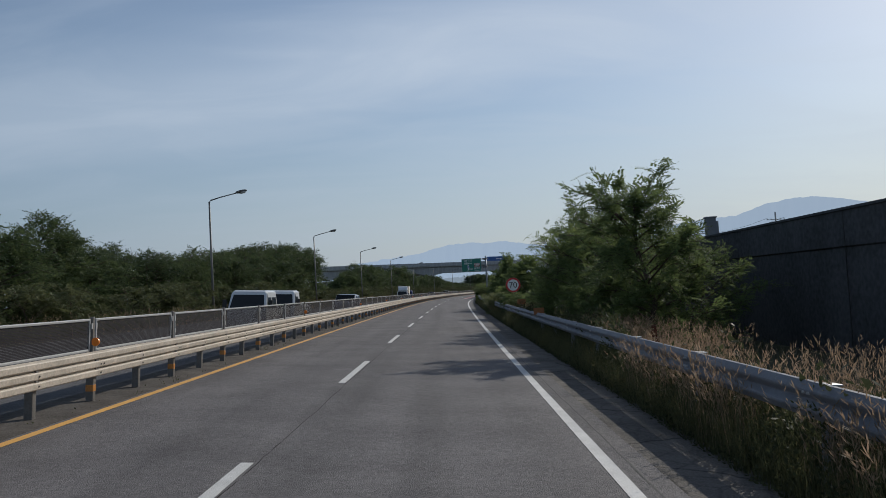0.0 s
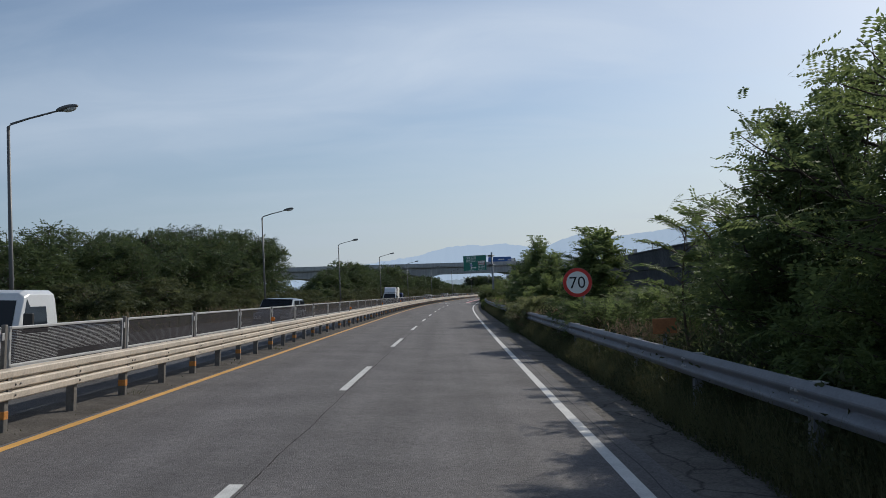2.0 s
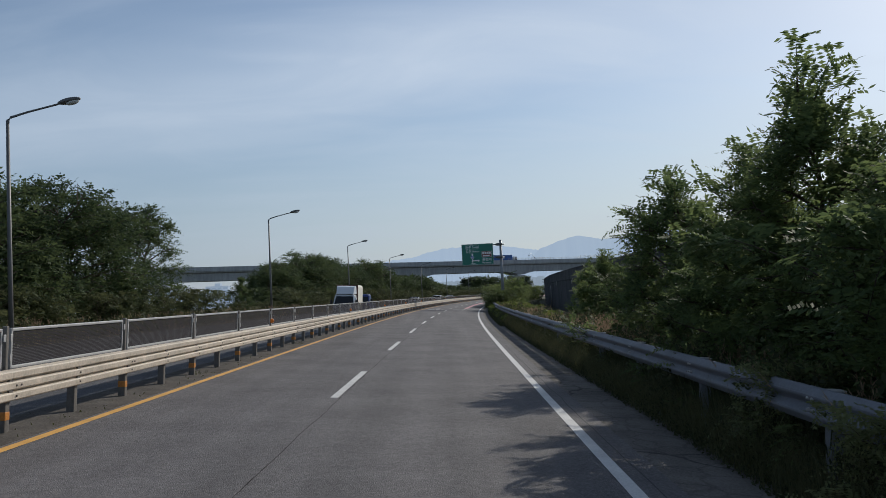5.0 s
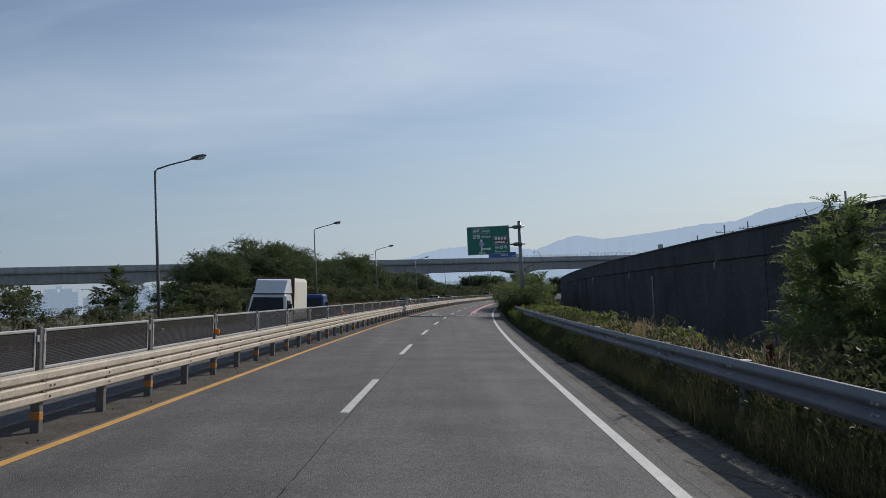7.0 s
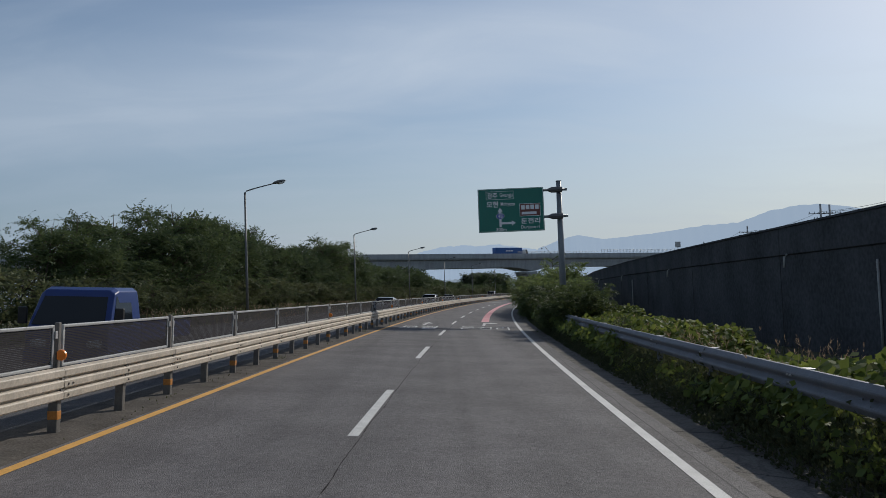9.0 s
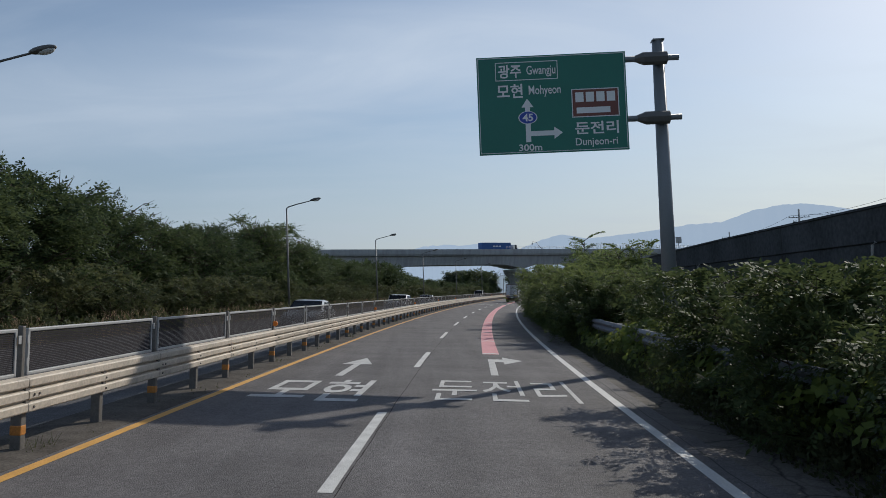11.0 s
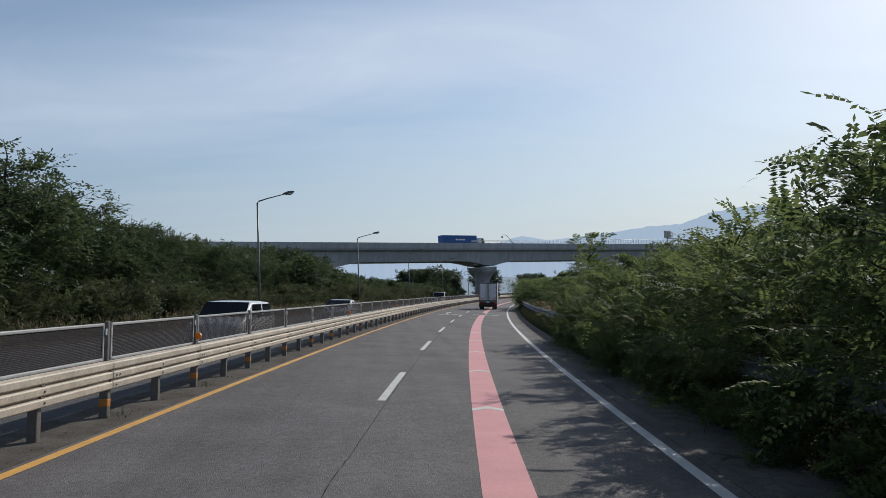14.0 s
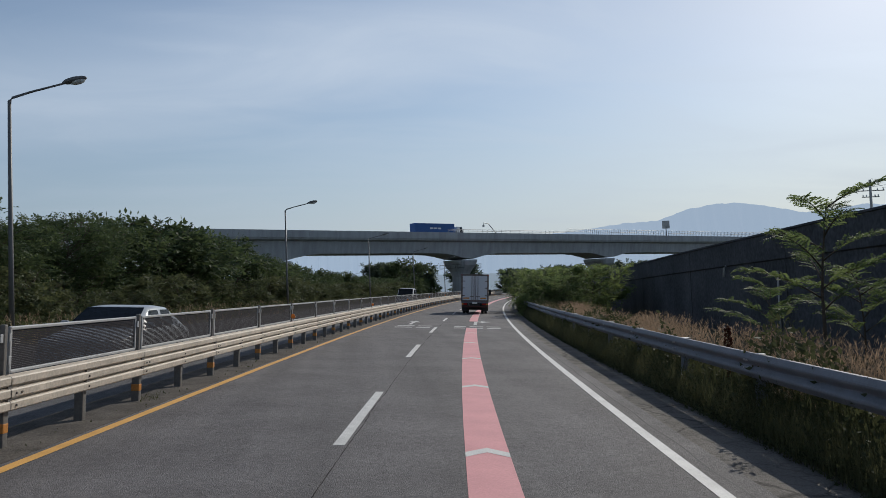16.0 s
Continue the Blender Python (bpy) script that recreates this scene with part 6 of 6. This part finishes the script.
grass = [blades(n_, a_, b_, 5.42 + k_, 5.62 + k_, h_, h_ + 0.34, 0.009, rng, 0, 0.3, -0.75) for a_, b_, n_ in ((24, 152, 17000), (262, 345, 13000)) for k_, h_ in ((0.0, 0.34), (0.08, 0.5), (0.3, 0.5))] + [blades(12000, 150, 262, 5.35, 6.0, 0.3, 0.7, 0.008, rng, 0, 0.4, -0.1)]
grass += [blades(5000, 24, 122, 5.45, 5.9, 0.8, 1.2, 0.007, rng, 0, 0.35, 0.18), blades(2500, 262, 345, 5.5, 5.9, 0.8, 1.15, 0.007, rng, 0, 0.35, 0.25)]
stuff("verge_grass", np.concatenate(grass), GRASS, "long yellow-green grass in front of the guardrail", "grass")
stuff("far_weeds", np.concatenate([low_leaves(26000, 30, 420, -16.8, -12.7, 0.9, 0.2, rng)]), WEED, "low weeds at the edge of the far carriageway", "weeds")
stuff("median_weeds", np.concatenate([blades(60, float(a_), float(a_) + 0.5, -3.95, -3.62, 0.12, 0.34, 0.012, rng, 0, 0.8, -9) for a_ in 3.0 + 4.06 * np.array([9, 13, 17, 20, 22, 28, 31, 36, 38, 43, 47, 50, 53, 57, 59, 60, 65, 67])] + [blades(9000, 30, 300, -4.6, -3.55, 0.05, 0.2, 0.014, rng, 0, 0.8, 0.2), low_leaves(5000, 30, 300, -4.1, -3.5, 0.07, 0.045, rng)]), WEED, "sparse weeds between the guardrail posts", "weeds")
stuff("far_reeds", blades(9000, 30, 330, -15.6, -12.9, 0.6, 1.2, 0.012, rng, 0.2, 0.25, 0.05), REED, "dry grass at the foot of the far shrubs", "reeds")


def dock(s_, u_, k):
    """A dry dock plant: a stalk with a rust-brown spike of seeds."""
    d = thing("dock_plant", "dried brown dock plant with a dense seed spike", "plant", stand(s_, u_, -0.06, scale=k), "dry dock plants on the verge")
    bm = bmesh.new()
    tube(bm, [(0, 0, -0.05), (0.02, 0.01, 0.6), (0.01, 0.02, 1.3)], [0.010, 0.008, 0.003], 5)
    part("stalk", bm, BARK, d)
    r_ = np.random.default_rng(int(s_ * 10))
    n = 420
    z = r_.uniform(0.55, 1.35, n)
    a = r_.uniform(0, 6.283, n)
    w = 0.045 * np.sin((z - 0.5) / 0.9 * 3.0) + 0.012
    p0 = np.stack([np.cos(a) * w + 0.015, np.sin(a) * w + 0.015, z], 1)
    dv, ev = r_.normal(0, 0.018, (n, 3)), r_.normal(0, 0.012, (n, 3))
    hang("seed_spike", quads_mesh(np.stack([p0 - dv, p0 + ev, p0 + dv, p0 - ev], 1).reshape(-1, 3), DOCK), d, label="rust-brown seed spike")


for s_, u_, k_ in ((275.3, 6.05, 1.08), (46.0, 6.4, 1.0), (88.5, 6.2, 1.05), (137.5, 6.3, 1.0)):
    dock(s_, u_, k_)


def vines(n, s0, s1, rng, top=0.95, near=6.25):
    """Broad leaves over a mound along the guardrail."""
    s, f = rng.uniform(s0, s1, n), rng.uniform(0, 1, n)
    q = []
    pts, nor = [], []
    for a, b in zip(s, f):
        k = max(0.12, min(1.0, 0.55 + 0.9 * noise.noise(Vector((a * 0.22, 1.0, 0)))))
        u = near + (9.35 - near) * b
        z = top * k * math.sin(min(1.0, 0.25 + b * 1.2) * math.pi * 0.62) ** 0.7 + 0.12 * noise.noise(Vector((a, u, 0)))
        p = at(a, u + rng.normal(0, 0.08), max(0.04, z + rng.normal(0, 0.07)))
        pts.append(p)
        nor.append((-(0.9 - b), -0.2, 0.75))
    pts, nor = np.array(pts), np.array(nor) + rng.normal(0, 0.45, (n, 3))
    nor /= np.linalg.norm(nor, axis=1, keepdims=True)
    t = np.cross(nor, rng.normal(0, 1, (n, 3)))
    t /= np.linalg.norm(t, axis=1, keepdims=True)
    w = np.cross(nor, t)
    L = rng.uniform(0.05, 0.115, (n, 1)) * (0.9 + 0.5 * f[:, None])
    return np.stack([pts - t * L * 0.8, pts + w * L * 0.75 - t * L * 0.1, pts + t * L, pts - w * L * 0.75 - t * L * 0.1], 1).reshape(-1, 3)


stuff("vines", np.concatenate([vines(40000, 150, 219, rng, 1.02, 5.45), vines(24000, 174, 215, rng, 1.65, 5.3), vines(3000, 164, 170, rng, 1.35, 5.5)]), LEAF_VINE, "yellow-green creeping vines over the guardrail", "vines")


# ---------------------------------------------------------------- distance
FAR_TREE = tree("distant_tree", "large green tree beyond the overpass with haze in its leaf colour", 11, 5.2, 151, 1500, 1.3, 3, 0.75, 0.36, LEAF_FAR_HAZED, low=0.02, limbs=30, group="trees beyond the overpass")
far_spots = [(470, -34, 0.9), (486, -27, 1.0), (500, -40, 1.1), (520, -20, 1.05), (545, -50, 0.9), (500, 22, 0.8), (515, 30, 0.8), (545, 16, 0.9), (560, 2, 0.8), (450, -60, 0.8), (590, -10, 1.0), (600, 30, 1.0), (610, 55, 1.0), (470, -75, 0.7), (520, 10, 1.0), (535, 36, 1.1), (505, 44, 1.1), (550, 26, 1.2), (530, -6, 0.9)]
FAR_TREE.matrix_basis = stand(*far_spots[0][:2], -0.8, 20, scale=far_spots[0][2])
for i, (s, u, k) in enumerate(far_spots[1:]):
    copy_thing(FAR_TREE, stand(s, u, -0.8, 57 * i, scale=k))

# distance haze is painted into walls and windows as a faint blue glow
BLOCK = painted_haze_mat("hazed_block", (0.40, 0.41, 0.43), 0.55)
BLOCK_WIN = painted_haze_mat("hazed_window", (0.12, 0.14, 0.18), 0.62)


def apartment(x, y, w, d, h, turn):
    m = Matrix.Translation((x, y, -1.5)) @ Euler((0, 0, radians(turn))).to_matrix().to_4x4()
    a = thing("apartment_block", "apartment block on the horizon, paled by painted haze", "building", m, "blocks on the horizon")
    b = part("wall", box(bmesh.new(), (-w / 2, -d / 2, 0), (w / 2, d / 2, h)), BLOCK, a)
    part("roof", box(bmesh.new(), (-w / 2 - 0.3, -d / 2 - 0.3, h), (w / 2 + 0.3, d / 2 + 0.3, h + 1.0)), BLOCK, a)
    part("stair_tower", box(bmesh.new(), (-3, -d / 4, h + 1), (3, d / 4, h + 4)), BLOCK, a)
    n, f = int(w // 6), int(h // 3)
    win = mesh_of(box(bmesh.new(), (-1.9, -0.1, -0.75), (1.9, 0.05, 0.75)), BLOCK_WIN)
    for i in range(n):
        for j in range(f):
            hang("window", win, a, Matrix.Translation(((i + 0.5) * w / n - w / 2, -d / 2 - 0.02, 1.6 + j * 3.0)))


for x, y, w, d, h, tn in ((-330, 840, 42, 14, 21, 8), (-262, 900, 36, 14, 18, 0), (-210, 860, 48, 14, 15, 4), (-395, 870, 40, 14, 24, 15), (-150, 930, 60, 14, 15, 0), (-420, 760, 30, 14, 21, 20), (-300, 960, 24, 14, 27, 3), (-235, 980, 24, 14, 24, 0), (-372, 940, 26, 14, 27, 12)):
    apartment(x, y, w, d, h, tn)
